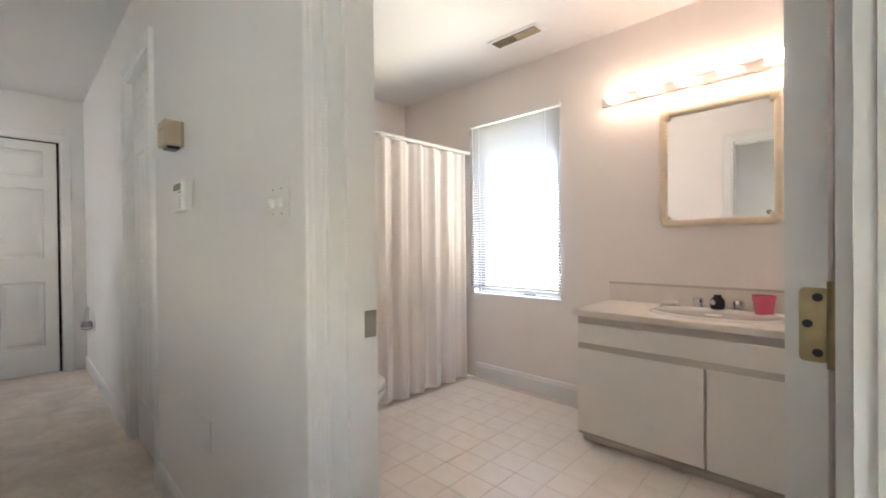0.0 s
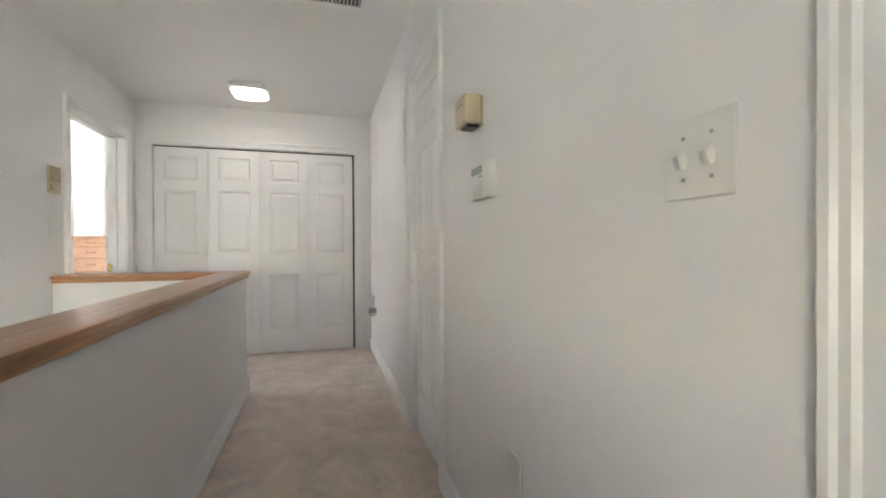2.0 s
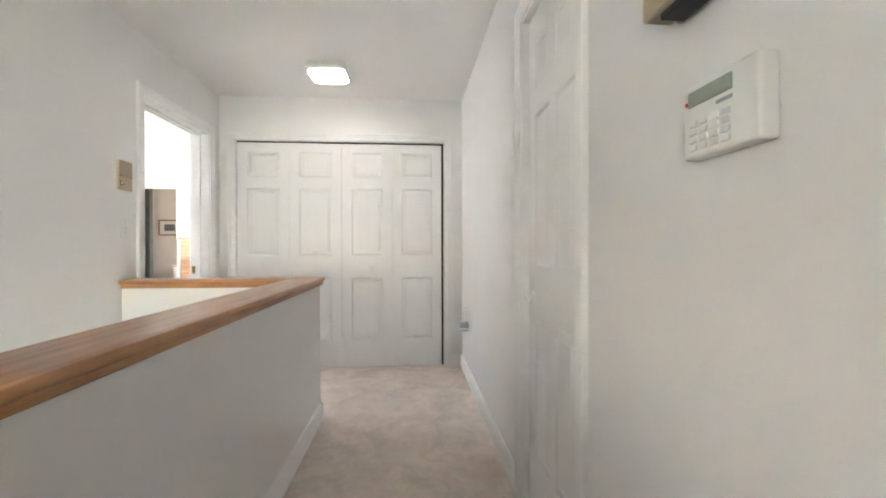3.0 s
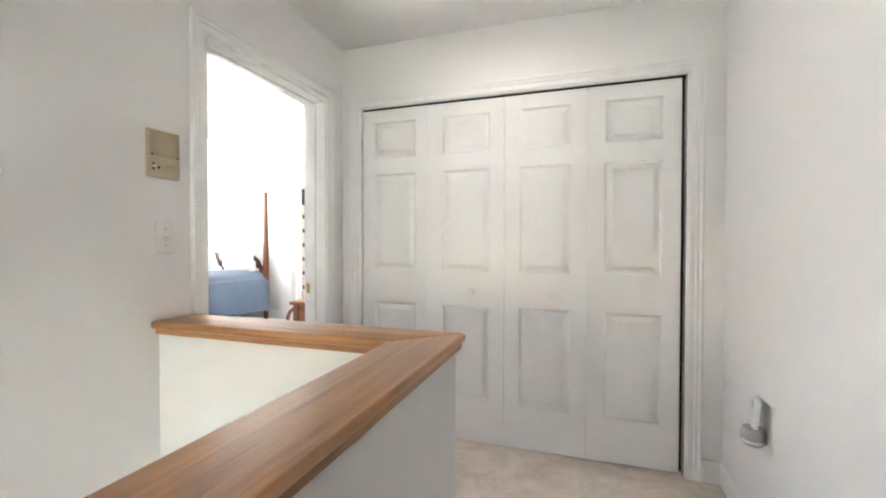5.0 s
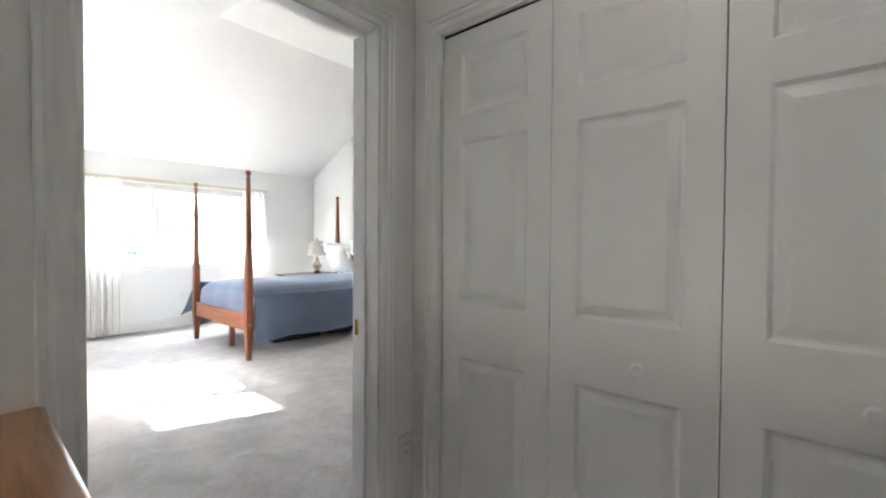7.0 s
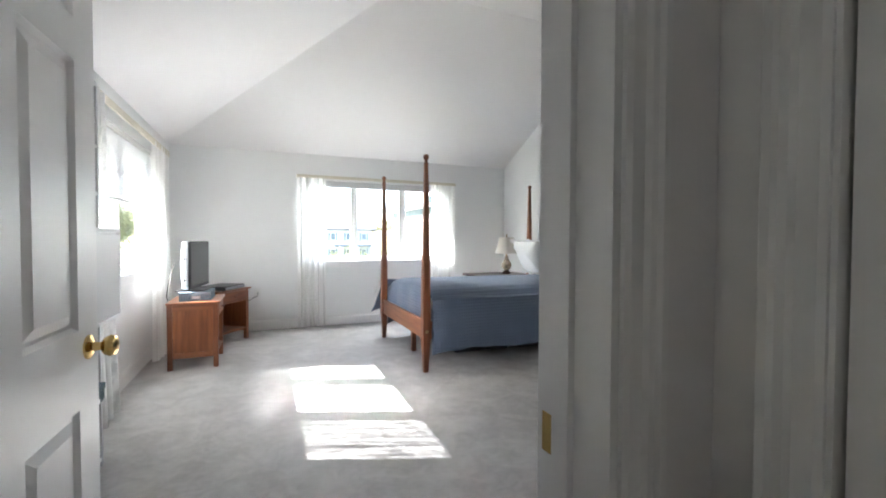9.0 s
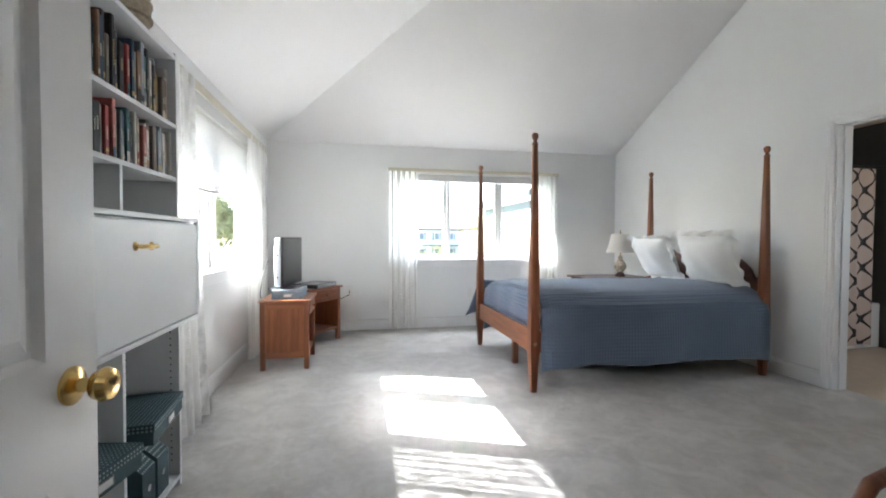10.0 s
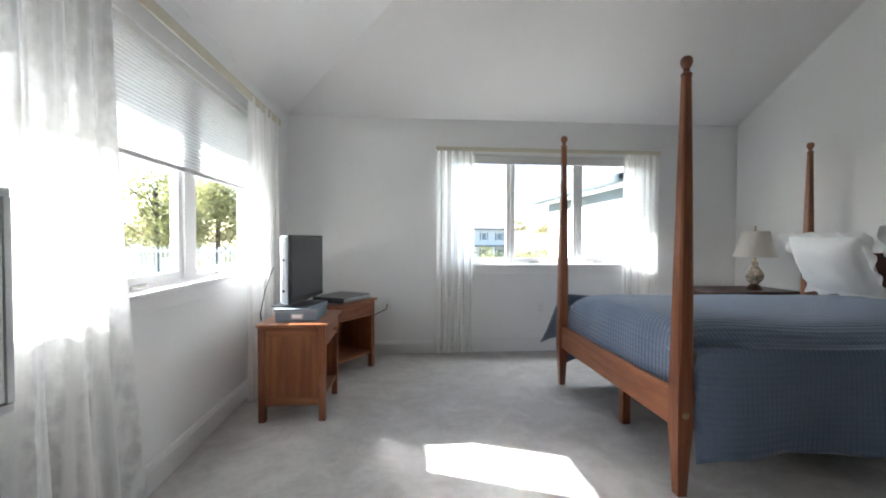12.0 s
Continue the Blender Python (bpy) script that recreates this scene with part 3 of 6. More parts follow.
# ---------- structure: bathroom ----------
BY = 2.78
structure("floor_bath", B(-2.95, 0.35, 0.645, BY, -0.12, -0.0015), GROUT, "cream tiled vinyl floor")
structure("ceiling_bath", B(-2.95, 0.35, 0.70, BY, HZ, HZ + 0.12), CEIL)
structure("wall_bath_north", wall_bm("x", BY, BY + 0.14, -3.05, 0.45, 0, HZ, [(-2.10, -1.31, 0.69, 2.07)]), BATHWALL)
structure("wall_bath_west", B(-3.05, -2.95, 0.70, BY, 0, HZ), BATHWALL)
structure("wall_bath_east", B(0.35, 0.45, 0.70, BY, 0, HZ), BATHWALL)
structure("wall_bath_south_skin", wall_bm("x", 0.702, 0.708, -2.95, 0.35, 0, HZ, [(-0.73, 0.208, 0, 2.115)]), BATHWALL)
structure("baseboard_bath_north", base_bm("x", BY, -1, -2.08, -0.95, 0.13), TRIM)

# ---------- structure: bedroom ----------
LX, RX, SY = -3.24, -7.90, -7.07
structure("floor_bedroom", B(-8.02, -3.08, -7.22, -1.70, -0.12, 0.0), CARPET_B, "pale grey-beige carpet with brushed pile")
structure("wall_bedroom_east", wall_bm("y", LX, LX + 0.16, -7.07, -1.70, -1.1, 2.42, [(-6.27, -3.97, 0.90, 2.07)]), BEDWALL)
structure("wall_bedroom_south", wall_bm("x", SY - 0.16, SY, -8.05, LX + 0.16, -1.1, 2.45, [(-6.84, -4.81, 0.885, 2.0)]), BEDWALL)
structure("wall_bedroom_west", wall_bm("y", RX - 0.14, RX, -7.07, -1.70, 0, 3.55, [(-4.27, -3.51, 0, 2.05)]), BEDWALL)
structure("wall_bedroom_north", wall_bm("x", -1.708, -1.7025, -7.90, LX, 0, 3.5, [(-4.775, -3.77, 0, 2.12)]), BEDWALL)
structure("wall_bedroom_north_west", B(-8.05, -5.65, -1.70, -1.56, 0, 3.5), BEDWALL)
FLATZ, HIP, CZ = 3.5, 2.2, 2.33


def vault_bm():
    """The bedroom ceiling: a slope over the back wall, one over the window wall, meeting on a hip, and a flat."""
    bm = bmesh.new()
    l, r, s, n = LX, RX, SY, -1.70
    for up in (0.0, 0.1):
        a, b, c = (l, s, CZ + up), (r, s, CZ + 0.02 + up), (l, n, CZ + up)
        p, q = (l - HIP, s + HIP, FLATZ + up), (r, s + HIP, FLATZ + up)
        e, f = (l - HIP, n, FLATZ + up), (r, n, FLATZ + up)
        for poly in ((a, b, q, p), (a, p, e, c), (p, q, f, e)):
            bm.faces.new([bm.verts.new(v) for v in poly])
    bmesh.ops.remove_doubles(bm, verts=bm.verts[:], dist=1e-5)
    return bm


structure("ceiling_bedroom", vault_bm(), CEIL, "white vaulted ceiling")
structure("roof_eave_east", B(LX + 0.16, -2.42, -7.6, -1.72, 2.27, 2.45), TRIM, "white eave")
# unseen south eave added to hold back direct sun; depth set for room brightness
structure("added_eave_south", B(-6.66, LX + 0.155, -7.60, SY - 0.163, 2.30, 2.45), TRIM, "unseen white eave added to cut the sun at the back window")
structure("baseboard_bedroom_east", base_bm("y", LX, -1, -7.07, -3.87, 0.13), TRIM)
structure("baseboard_bedroom_south", base_bm("x", SY, 1, -7.9, LX - 0.014, 0.13), TRIM)
structure("baseboard_bedroom_west", base_bm("y", RX, 1, -7.056, -4.335, 0.13), TRIM)
structure("baseboard_bedroom_west_far", base_bm("y", RX, 1, -3.445, -1.71, 0.13), TRIM)
structure("baseboard_bedroom_north", base_bm("x", -1.708, -1, -7.88, -4.775, 0.13), TRIM)
jamb("jamb_bath_two", "y", RX - 0.142, RX + 0.002, -4.27, -3.51, 2.05, stop=(RX - 0.09, RX - 0.055))
casing("trim_bath_two", "y", RX, 1, -4.265, -3.515, 2.045, 0.068)

# ---------- structure: second bathroom ----------
structure("floor_bath_two", B(-10.4, RX - 0.001, -5.9, -2.6, -0.12, -0.004), TILE2, "tan bathroom floor")
structure("ceiling_bath_two", B(-10.4, RX - 0.14, -5.9, -2.6, HZ, HZ + 0.1), BATH2WALL)
structure("wall_bath_two_west", B(-10.5, -10.4, -5.95, -2.6, 0, HZ), BATH2WALL)
structure("wall_bath_two_south", B(-10.4, RX - 0.14, -6.0, -5.9, 0, HZ), GREENTILE)
# opening made for the added window out of view
structure("wall_bath_two_north", wall_bm("x", -2.6, -2.5, -10.4, RX - 0.14, 0, HZ, [(-9.6, -9.0, 1.2, 2.0)]), BATH2WALL)
structure("wall_tub_end", B(-9.95, -9.85, -5.9, -5.08, 0, HZ), GREENTILE, "dark tub surround wall")

# ---------- windows ----------


def window(name, axis, plane, out, a, b, z0, z1, glass, room, sill=True, label="white casement window"):
    """Window in an opening a..b, z0..z1. plane: the glass; out: +1 or -1, outwards; glass: (from, to) of each pane; room: the wall's inner face."""
    w = tagged(new(name), label, "window", "", "structure")

    def bx(u0, u1, n0, n1, lo, hi, r=0.0):
        n0, n1 = sorted((n0, n1))
        return B(*((u0, u1, n0, n1) if axis == "x" else (n0, n1, u0, u1)), lo, hi, r)

    def fr(name2, u0, u1, lo, hi, wd, n0, n1, r=0.003):
        """Four bars round a rectangle."""
        bm = bx(u0, u0 + wd, n0, n1, lo, hi, r)
        for q in (bx(u1 - wd, u1, n0, n1, lo, hi, r), bx(u0 + wd, u1 - wd, n0, n1, lo, lo + wd, r), bx(u0 + wd, u1 - wd, n0, n1, hi - wd, hi, r)):
            me = bpy.data.meshes.new("t")
            q.to_mesh(me)
            q.free()
            bm.from_mesh(me)
            bpy.data.meshes.remove(me)
        return part(name2, bm, TRIM, w)

    fr("window_frame", a, b, z0, z1, 0.022, plane - out * 0.03, plane + out * 0.05)
    prev = None
    for g0, g1 in glass:
        sash = fr("sash", g0 - 0.042, g1 + 0.042, z0 + 0.024, z1 - 0.024, 0.042, plane - out * 0.018, plane + out * 0.02)
        pane = part("pane", bx(g0 - 0.005, g1 + 0.005, plane - 0.002, plane + 0.002, z0 + 0.062, z1 - 0.062), GLASS, w)
        pane.visible_shadow = False
        if prev is not None and g0 - prev > 0.09:
            part("mullion", bx(prev + 0.0425, g0 - 0.0425, plane - out * 0.03, plane + out * 0.05, z0 + 0.023, z1 - 0.023), TRIM, w)
        prev = g1
        cr = part("crank_handle", bx((g0 + g1) / 2 + 0.06, (g0 + g1) / 2 + 0.16, plane - out * 0.05, plane - out * 0.034, z0 + 0.018, z0 + 0.034, 0.004), STEEL, w)
    # reveal lining
    bm = bx(a - 0.001, a + 0.004, plane - out * 0.03, room, z0, z1)
    part("reveal", bm, TRIM, w)
    part("reveal", bx(b - 0.004, b + 0.001, plane - out * 0.03, room, z0, z1), TRIM, w)
    part("reveal", bx(a, b, plane - out * 0.03, room, z1 - 0.004, z1 + 0.001), TRIM, w)
    if sill:
        part("window_sill", bx(a - 0.05, b + 0.05, plane - out * 0.03, room - out * 0.035, z0 - 0.018, z0 + 0.006, 0.005), TRIM, w)
        part("apron", bx(a - 0.03, b + 0.03, room, room - out * 0.014, z0 - 0.09, z0 - 0.019, 0.004), TRIM, w)
    else:
        part("window_sill", bx(a, b, plane - out * 0.03, room - out * 0.004, z0 - 0.002, z0 + 0.01, 0.003), TRIM, w)
    return w


window("window_1", "y", LX + 0.09, 1, -6.27, -3.97, 0.90, 2.07, [(-6.20, -5.46), (-5.27, -4.72), (-4.57, -4.04)], LX)
window("window_2", "x", SY - 0.09, -1, -6.84, -4.81, 0.885, 2.0, [(-6.78, -6.23), (-6.13, -5.51), (-5.42, -4.87)], SY)
window("window_3", "x", BY + 0.09, 1, -2.10, -1.31, 0.69, 2.07, [(-2.035, -1.375)], BY, False, "white bathroom casement window behind a blind")
# unseen window added to brighten the second bathroom
window("window_bath_two_added", "x", -2.54, 1, -9.6, -9.0, 1.2, 2.0, [(-9.54, -9.06)], -2.6, False, "unseen high window added to light the second bathroom")
# unseen window, added so that light reaches stairwell and hall
window("window_stairs_added", "y", 1.2 + 0.07, 1, -1.45, -0.62, 0.15, 1.30, [(-1.38, -0.69)], 1.2, True, "unseen window added over the stairs to light the hall")

# ---------- doors ----------
ROWS6 = [(0.235, 0.80), (1.005, 1.605), (1.705, 1.93)]


def bifold_leaf(y0, y1, dx0, dx1, knob_y=None):
    """One leaf of the folding closet doors, standing almost flat."""
    w = y1 - y0 - 0.002
    ang = math.degrees(math.atan2(dx1 - dx0, w))
    d = thing("bifold_door", pose(-4.90 + dx0, y0 + 0.001, 0.012, 0, 0, 90 - ang), "white moulded six-panel bifold closet door, closed", "door", "closet bifold doors")
    leaf = panel_door(w, 2.008, 0.03, [(0.085, w - 0.085)], ROWS6, 0.009, False)
    part("leaf", leaf, DOORW, d)
    if knob_y is not None:
        part("knob", moved(lathe([(0.010, 0), (0.008, 0.010), (0.017, 0.018), (0.019, 0.026), (0.013, 0.033)], 20), pose(knob_y - y0, 0, 0.888, 90)), TRIM, d, "small round white knob", True)
    return d


bifold_leaf(-1.415, -0.962, 0.0, 0.004)
bifold_leaf(-0.962, -0.503, 0.004, 0.0, -0.692)
bifold_leaf(-0.502, -0.052, 0.0, 0.005, -0.238)
bifold_leaf(-0.052, 0.398, 0.005, 0.0)
# near-black strip put in the gap as its shade
structure("closet_gap_shadow", B(-4.99, -4.945, 0.403, 0.417, 0.0, 2.03), DARK, "dark strip painted in for the shade beside the closet doors")

# hall linen closet door
d = tagged(new("door_linen"), "closed white six-panel linen closet door", "door", "", "structure")
w = 0.56
part("leaf", moved(panel_door(w, 2.01, 0.035, [(0.075, 0.25), (0.31, 0.485)], [(0.235, 0.80), (1.005, 1.605), (1.705, 1.90)], 0.008), pose(-2.80, 0.612, 0.01)), DOORW, d)
part("door_knob", moved(knob_bm(0.017, 0.04), pose(-2.74, 0.612, 0.88, 90)), TRIM, d, "small white knob", True)

# bathroom door, open into the bathroom
d = tagged(new("door_bath"), "open white bathroom door seen edge on", "door", "", "structure")
part("leaf", moved(panel_door(0.74, 2.02, 0.035, [(0.1, 0.33), (0.41, 0.64)], ROWS6, 0.008), pose(0.107, 0.715, 0.01, 0, 0, 90)), DOORW, d)
h = part("hinge", mitred([(0.0835 + 0.012 + 0.005 * math.cos(a) + (0.0075 if math.cos(a) > 0 else -0.0065), 1.001 + 0.006 * math.sin(a) + (0.033 if math.sin(a) > 0 else -0.033)) for a in [math.pi * (2 * k + 1) / 16 for k in range(16)]], -0.7150, -0.7125, 0), BRASS_OLD, d, "worn brass hinge leaf with screws")
h.data.transform(Matrix(((1, 0, 0, 0), (0, 0, -1, 0), (0, 1, 0, 0), (0, 0, 0, 1))))
part("hinge_knuckle", moved(lathe([(0.006, -0.045), (0.006, 0.045)], 12), pose(0.112, 0.712, 1.002)), BRASS_OLD, d, "", True)
for z in (0.972, 1.002, 1.030):
    part("screw", moved(lathe([(0.0045, 0), (0.0045, 0.001)], 10), pose(0.099 if z != 1.002 else 0.091, 0.7125, z, 90)), BLACKPL, h)

# bedroom door, open into the bedroom
d = tagged(new("door_bedroom"), "open white six-panel bedroom door with a brass knob", "door", "", "structure")
leafpose = pose(-3.868, -1.712, 0.012, 0, 0, -91.8)
cols = [(0.105, 0.345), (0.465, 0.695)]
part("leaf", moved(panel_door(0.805, 2.02, 0.035, cols, [(0.235, 0.775), (0.965, 1.60), (1.70, 1.92)], 0.011), leafpose), DOORW, d)
part("door_knob", moved(knob_bm(0.027, 0.062), leafpose @ pose(0.745, 0, 0.915, 90)), BRASS, d, "polished brass knob", True)
part("door_knob", moved(knob_bm(0.027, 0.062), leafpose @ pose(0.745, 0.035, 0.915, -90)), BRASS, d, "polished brass knob", True)
for z in (0.25, 1.0, 1.8):
    part("hinge", moved(lathe([(0.006, -0.045), (0.006, 0.045)], 10), pose(-3.860, -1.708, z)), BRASS_OLD, d, "brass hinge", True)
# strike plates
for nm, bm in (("strike_plate_bedroom", B(-4.6905, -4.6885, -1.690, -1.665, 0.875, 0.935, 0.002)), ("strike_plate_bath", B(-0.6475, -0.6455, 0.668, 0.699, 0.885, 0.945, 0.002))):
    single(nm.rsplit("_", 1)[0], bm, BRASS if "bedroom" in nm else STEEL, "small metal strike plate let into the door lining", "strike plate")

# ---------- bed ----------
BX0, BX1, BYN, BYF = -5.618, -7.71, -4.652, -6.08
bed = thing("four_poster_bed", pose(0, 0, 0), "cherry four-poster bed with tall tapered posts", "bed")


def post_bm():
    """Square lower leg that tapers to the foot, a tall eight-sided taper above, a turned finial."""
    bm = bmesh.new()
    spec = [(0.021, 0.0, 0), (0.029, 0.20, 0), (0.036, 0.30, 0), (0.036, 0.50, 0), (0.034, 0.58, 0.15), (0.037, 0.66, 0.5), (0.034, 0.90, 0.5), (0.026, 1.40, 0.5), (0.0165, 1.86, 0.5)]
    rings = []
    for r, z, ch in spec:
        c = r * (1 - 0.59 * ch * 1.0)
        pts = [(r, -c), (r, c), (c, r), (-c, r), (-r, c), (-r, -c), (-c, -r), (c, -r)]
        rings.append([bm.verts.new((x, y, z)) for x, y in pts])
    for a, b in zip(rings, rings[1:]):
        for k in range(8):
            bm.faces.new((a[k], a[(k + 1) % 8], b[(k + 1) % 8], b[k]))
    bm.faces.new(rings[0][::-1])
    bm.faces.new(rings[-1])
    return bm


FINIAL = [(0.012, 1.855), (0.023, 1.862), (0.024, 1.872), (0.014, 1.880), (0.013, 1.895), (0.021, 1.905), (0.026, 1.922), (0.024, 1.938), (0.014, 1.948)]
for x in (BX0, BX1):
    for y in (BYN, BYF):
        p = part("post", moved(post_bm(), pose(x, y, 0)), CHERRY_Z, bed)
        part("finial", moved(lathe(FINIAL, 16), pose(x, y, 0)), CHERRY_Z, p, "turned ball finial", True)
part("foot_rail", B(BX0 - 0.016, BX0 + 0.016, BYF + 0.03, BYN - 0.03, 0.295, 0.465, 0.004), CHERRY_Y, bed)
part("side_rail", B(BX1 + 0.03, BX0 - 0.03, BYN - 0.017, BYN + 0.015, 0.295, 0.455, 0.004), CHERRY_X, bed)
part("side_rail", B(BX1 + 0.03, BX0 - 0.03, BYF - 0.015, BYF + 0.017, 0.295, 0.455, 0.004), CHERRY_X, bed)
part("support_leg", B(BX0 - 0.16, BX0 - 0.11, -5.40, -5.35, 0, 0.295, 0.003), CHERRY_Z, bed)
part("support_leg", B(-6.75, -6.70, -5.40, -5.35, 0, 0.295, 0.003), CHERRY_Z, bed)
part("bolt_cover", moved(lathe([(0.016, 0), (0.014, 0.004), (0.004, 0.006)], 16), pose(BX0, BYN + 0.036, 0.37, -90)), BRASS_OLD, bed, "round brass bolt cover", True)
# headboard with a scrolled top
# cherry darkened so the shade on the headboard is in its colour
CHERRY_SHADED = wood("shaded_cherry_headboard", (0.07, 0.022, 0.012), (0.14, 0.045, 0.024), "y", 0.35, contrast=0.5)
n = 28
top = []
for k in range(n + 1):
    u = k / n
    s = abs(2 * u - 1)
    z = 1.06 - 0.06 * s ** 2 if s < 0.55 else 1.04 - 0.62 * (s - 0.55) ** 1.3
    if s > 0.9:
        z = 0.80 + 0.5 * (s - 0.9)
    top.append((BYF + 0.03 + u * (BYN - BYF - 0.06), z))
part("headboard", prism([(BYF + 0.03, 0.35), *top, (BYN - 0.03, 0.35)], "x", BX1 - 0.013, BX1 + 0.013), CHERRY_SHADED, bed)
part("slat_deck", B(BX1 + 0.03, BX0 - 0.03, BYF + 0.03, BYN - 0.03, 0.30, 0.32), DARKWOOD, bed)
single("mattress", B(BX1 + 0.04, BX0 - 0.035, BYF + 0.04, BYN - 0.04, 0.322, 0.655, 0.05, 3), LINEN, "white mattress hidden under a blue quilt", "mattress")


def quilt_bm():
    """Quilt laid over the mattress: it hangs down both sides and tucks behind the foot rail."""
    bm = bmesh.new()
    hang_n, hang_f, wide = 0.485, 0.455, BYN - BYF - 0.02
    ns, nt = 120, 130
    length = BX0 - BX1 - 0.05
    drop = 0.345
    grid = {}
    total = hang_n + wide + hang_f
    for i in range(ns + 1):
        s = total * i / ns
        for j in range(nt + 1):
            t = -drop + (length + drop) * j / nt
            x = BX0 - 0.055 - max(t, 0)
            v = (s - hang_n) / wide
            hem = 0.014 * math.sin(9.5 * max(t, 0) + 0.8) + 0.010 * math.sin(23 * t + 2)
            if 0 <= v <= 1:
                y = BYN + 0.005 - s + hang_n - 0.01
                e = min(v, 1 - v) * wide
                z = 0.785 - 0.10 * math.exp(-e / 0.11) + 0.012 * math.sin(3.1 * x) * math.sin(2.4 * y + 1) - 0.03 * v * v
            elif v < 0:
                q = hang_n - s
                y = BYN + 0.030 + 0.028 * (1 - math.exp(-q / 0.04)) + 0.030 * math.sin(7.5 * x + 1.0) * (q / hang_n) ** 1.4 + 0.03 * q
                z = 0.685 - q * (1.0 + hem * 0.8)
                x += 0.008 * math.exp(-max(t, 0) / 0.1) * min(q / 0.08, 1.0)
                y -= 0.062 * math.exp(-max(t, 0) / 0.075) * min(q / 0.10, 1.0)
            else:
                q = s - hang_n - wide
                y = BYF - 0.030 - 0.028 * (1 - math.exp(-q / 0.04)) - 0.022 * math.sin(8 * x) * (q / hang_f) - 0.03 * q
                z = 0.655 - q
            if t < 0:
                z -= 0.045 + (-t) * (0.93 + 0.08 * math.sin(9 * (s - hang_n)))
                x += 0.030 * (1 - math.exp(t / 0.04)) + 0.004 * math.sin(16 * s)
                x = min(x, BX0 - 0.019)
            else:
                z -= 0.045 * math.exp(-t / 0.06)
                z -= 0.022 * min(t / 0.7, 1.0)
                head = length - t
                z -= 0.05 * math.exp(-head / 0.08) if v < 0 else 0.0
            if t < 0 and not 0.004 < v < 0.996:
                continue
            grid[i, j] = bm.verts.new((x, y, z))
    for i in range(ns):
        for j in range(nt):
            ks = [(i, j), (i + 1, j), (i + 1, j + 1), (i, j + 1)]
            if all(k in grid for k in ks):
                bm.faces.new([grid[k] for k in ks])
    bmesh.ops.recalc_face_normals(bm, faces=bm.faces[:])
    return bm


q = single("quilt", quilt_bm(), QUILT, "blue waffle-stitched quilt spread over the bed", "quilt", smooth=True)
sol = q.modifiers.new("thickness", "SOLIDIFY")
sol.thickness, sol.offset = 0.010, -1
# corner of the quilt that sticks out behind the foot post
cb = bmesh.new()
cg = {}
for i in range(13):
    for j in range(13):
        u, v = i / 12, j / 12
        cg[i, j] = cb.verts.new((BX0 - 0.03 + 0.15 * u * (1 - 0.6 * v) - 0.25 * v, BYF - 0.055 - 0.10 * u - 0.03 * math.sin(5 * v), 0.70 - 0.40 * u * (1 - 0.25 * v) + 0.02 * math.sin(6 * u) - 0.01 * v))
for i in range(12):
    for j in range(12):
        cb.faces.new((cg[i, j], cg[i + 1, j], cg[i + 1, j + 1], cg[i, j + 1]))
fold = part("corner_fold", cb, QUILT, q, "loose quilt corner hanging out", True)
s2 = fold.modifiers.new("thickness", "SOLIDIFY")
s2.thickness = 0.010


def pillow(m, w, h, t, seed):
    """A stuffed square sham with a wavy flange."""
    rnd = random.Random(seed)
    p1, p2 = rnd.uniform(0, 6), rnd.uniform(0, 6)
    bm = bmesh.new()
    n = 40
    for side in (1, -1):
        vs = {}
        for i in range(n + 1):
            for j in range(n + 1):
                u, v = 2 * i / n - 1, 2 * j / n - 1
                m_ = max(abs(u), abs(v))
                puff = max(0.0, (1 - (abs(u) / 0.84) ** 2.6)) * max(0.0, (1 - (abs(v) / 0.84) ** 2.6)) if m_ < 0.84 else 0
                z = side * (t / 2 * puff ** 0.5 + 0.003)
                rim = max(0.0, m_ - 0.82) / 0.18
                z += rim * 0.022 * math.sin(11 * u + p1 + 3 * v) + rim * 0.018 * math.sin(13 * v + p2)
                z += 0.004 * math.sin(9 * u + 4 * v + p1) * puff
                pull = 1 - 0.05 * (1 - abs(u)) * abs(v) - 0.03 * abs(u * v)
                pull_u = 1 - 0.05 * (1 - abs(v)) * abs(u) - 0.03 * abs(u * v)
                vs[i, j] = bm.verts.new((u * w / 2 * pull_u, z, (v * pull + 1) * h / 2))
        for i in range(n):
            for j in range(n):
                f = (vs[i, j], vs[i + 1, j], vs[i + 1, j + 1], vs[i, j + 1])
                bm.faces.new(f if side < 0 else f[::-1])
    bmesh.ops.remove_doubles(bm, verts=bm.verts[:], dist=1e-6)
    ob = single("pillow", bm, LINEN, "white square pillow sham with a ruffled flange, propped on the headboard", "pillow", "pillows on the bed", True)
    ob.matrix_world = m
    return ob


pillow(pose(-7.525, -5.60, 0.742, 26, 0, 86), 0.64, 0.52, 0.20, 1)
pillow(pose(-7.535, -4.95, 0.745, 25, 0, 97), 0.61, 0.54, 0.20, 4)

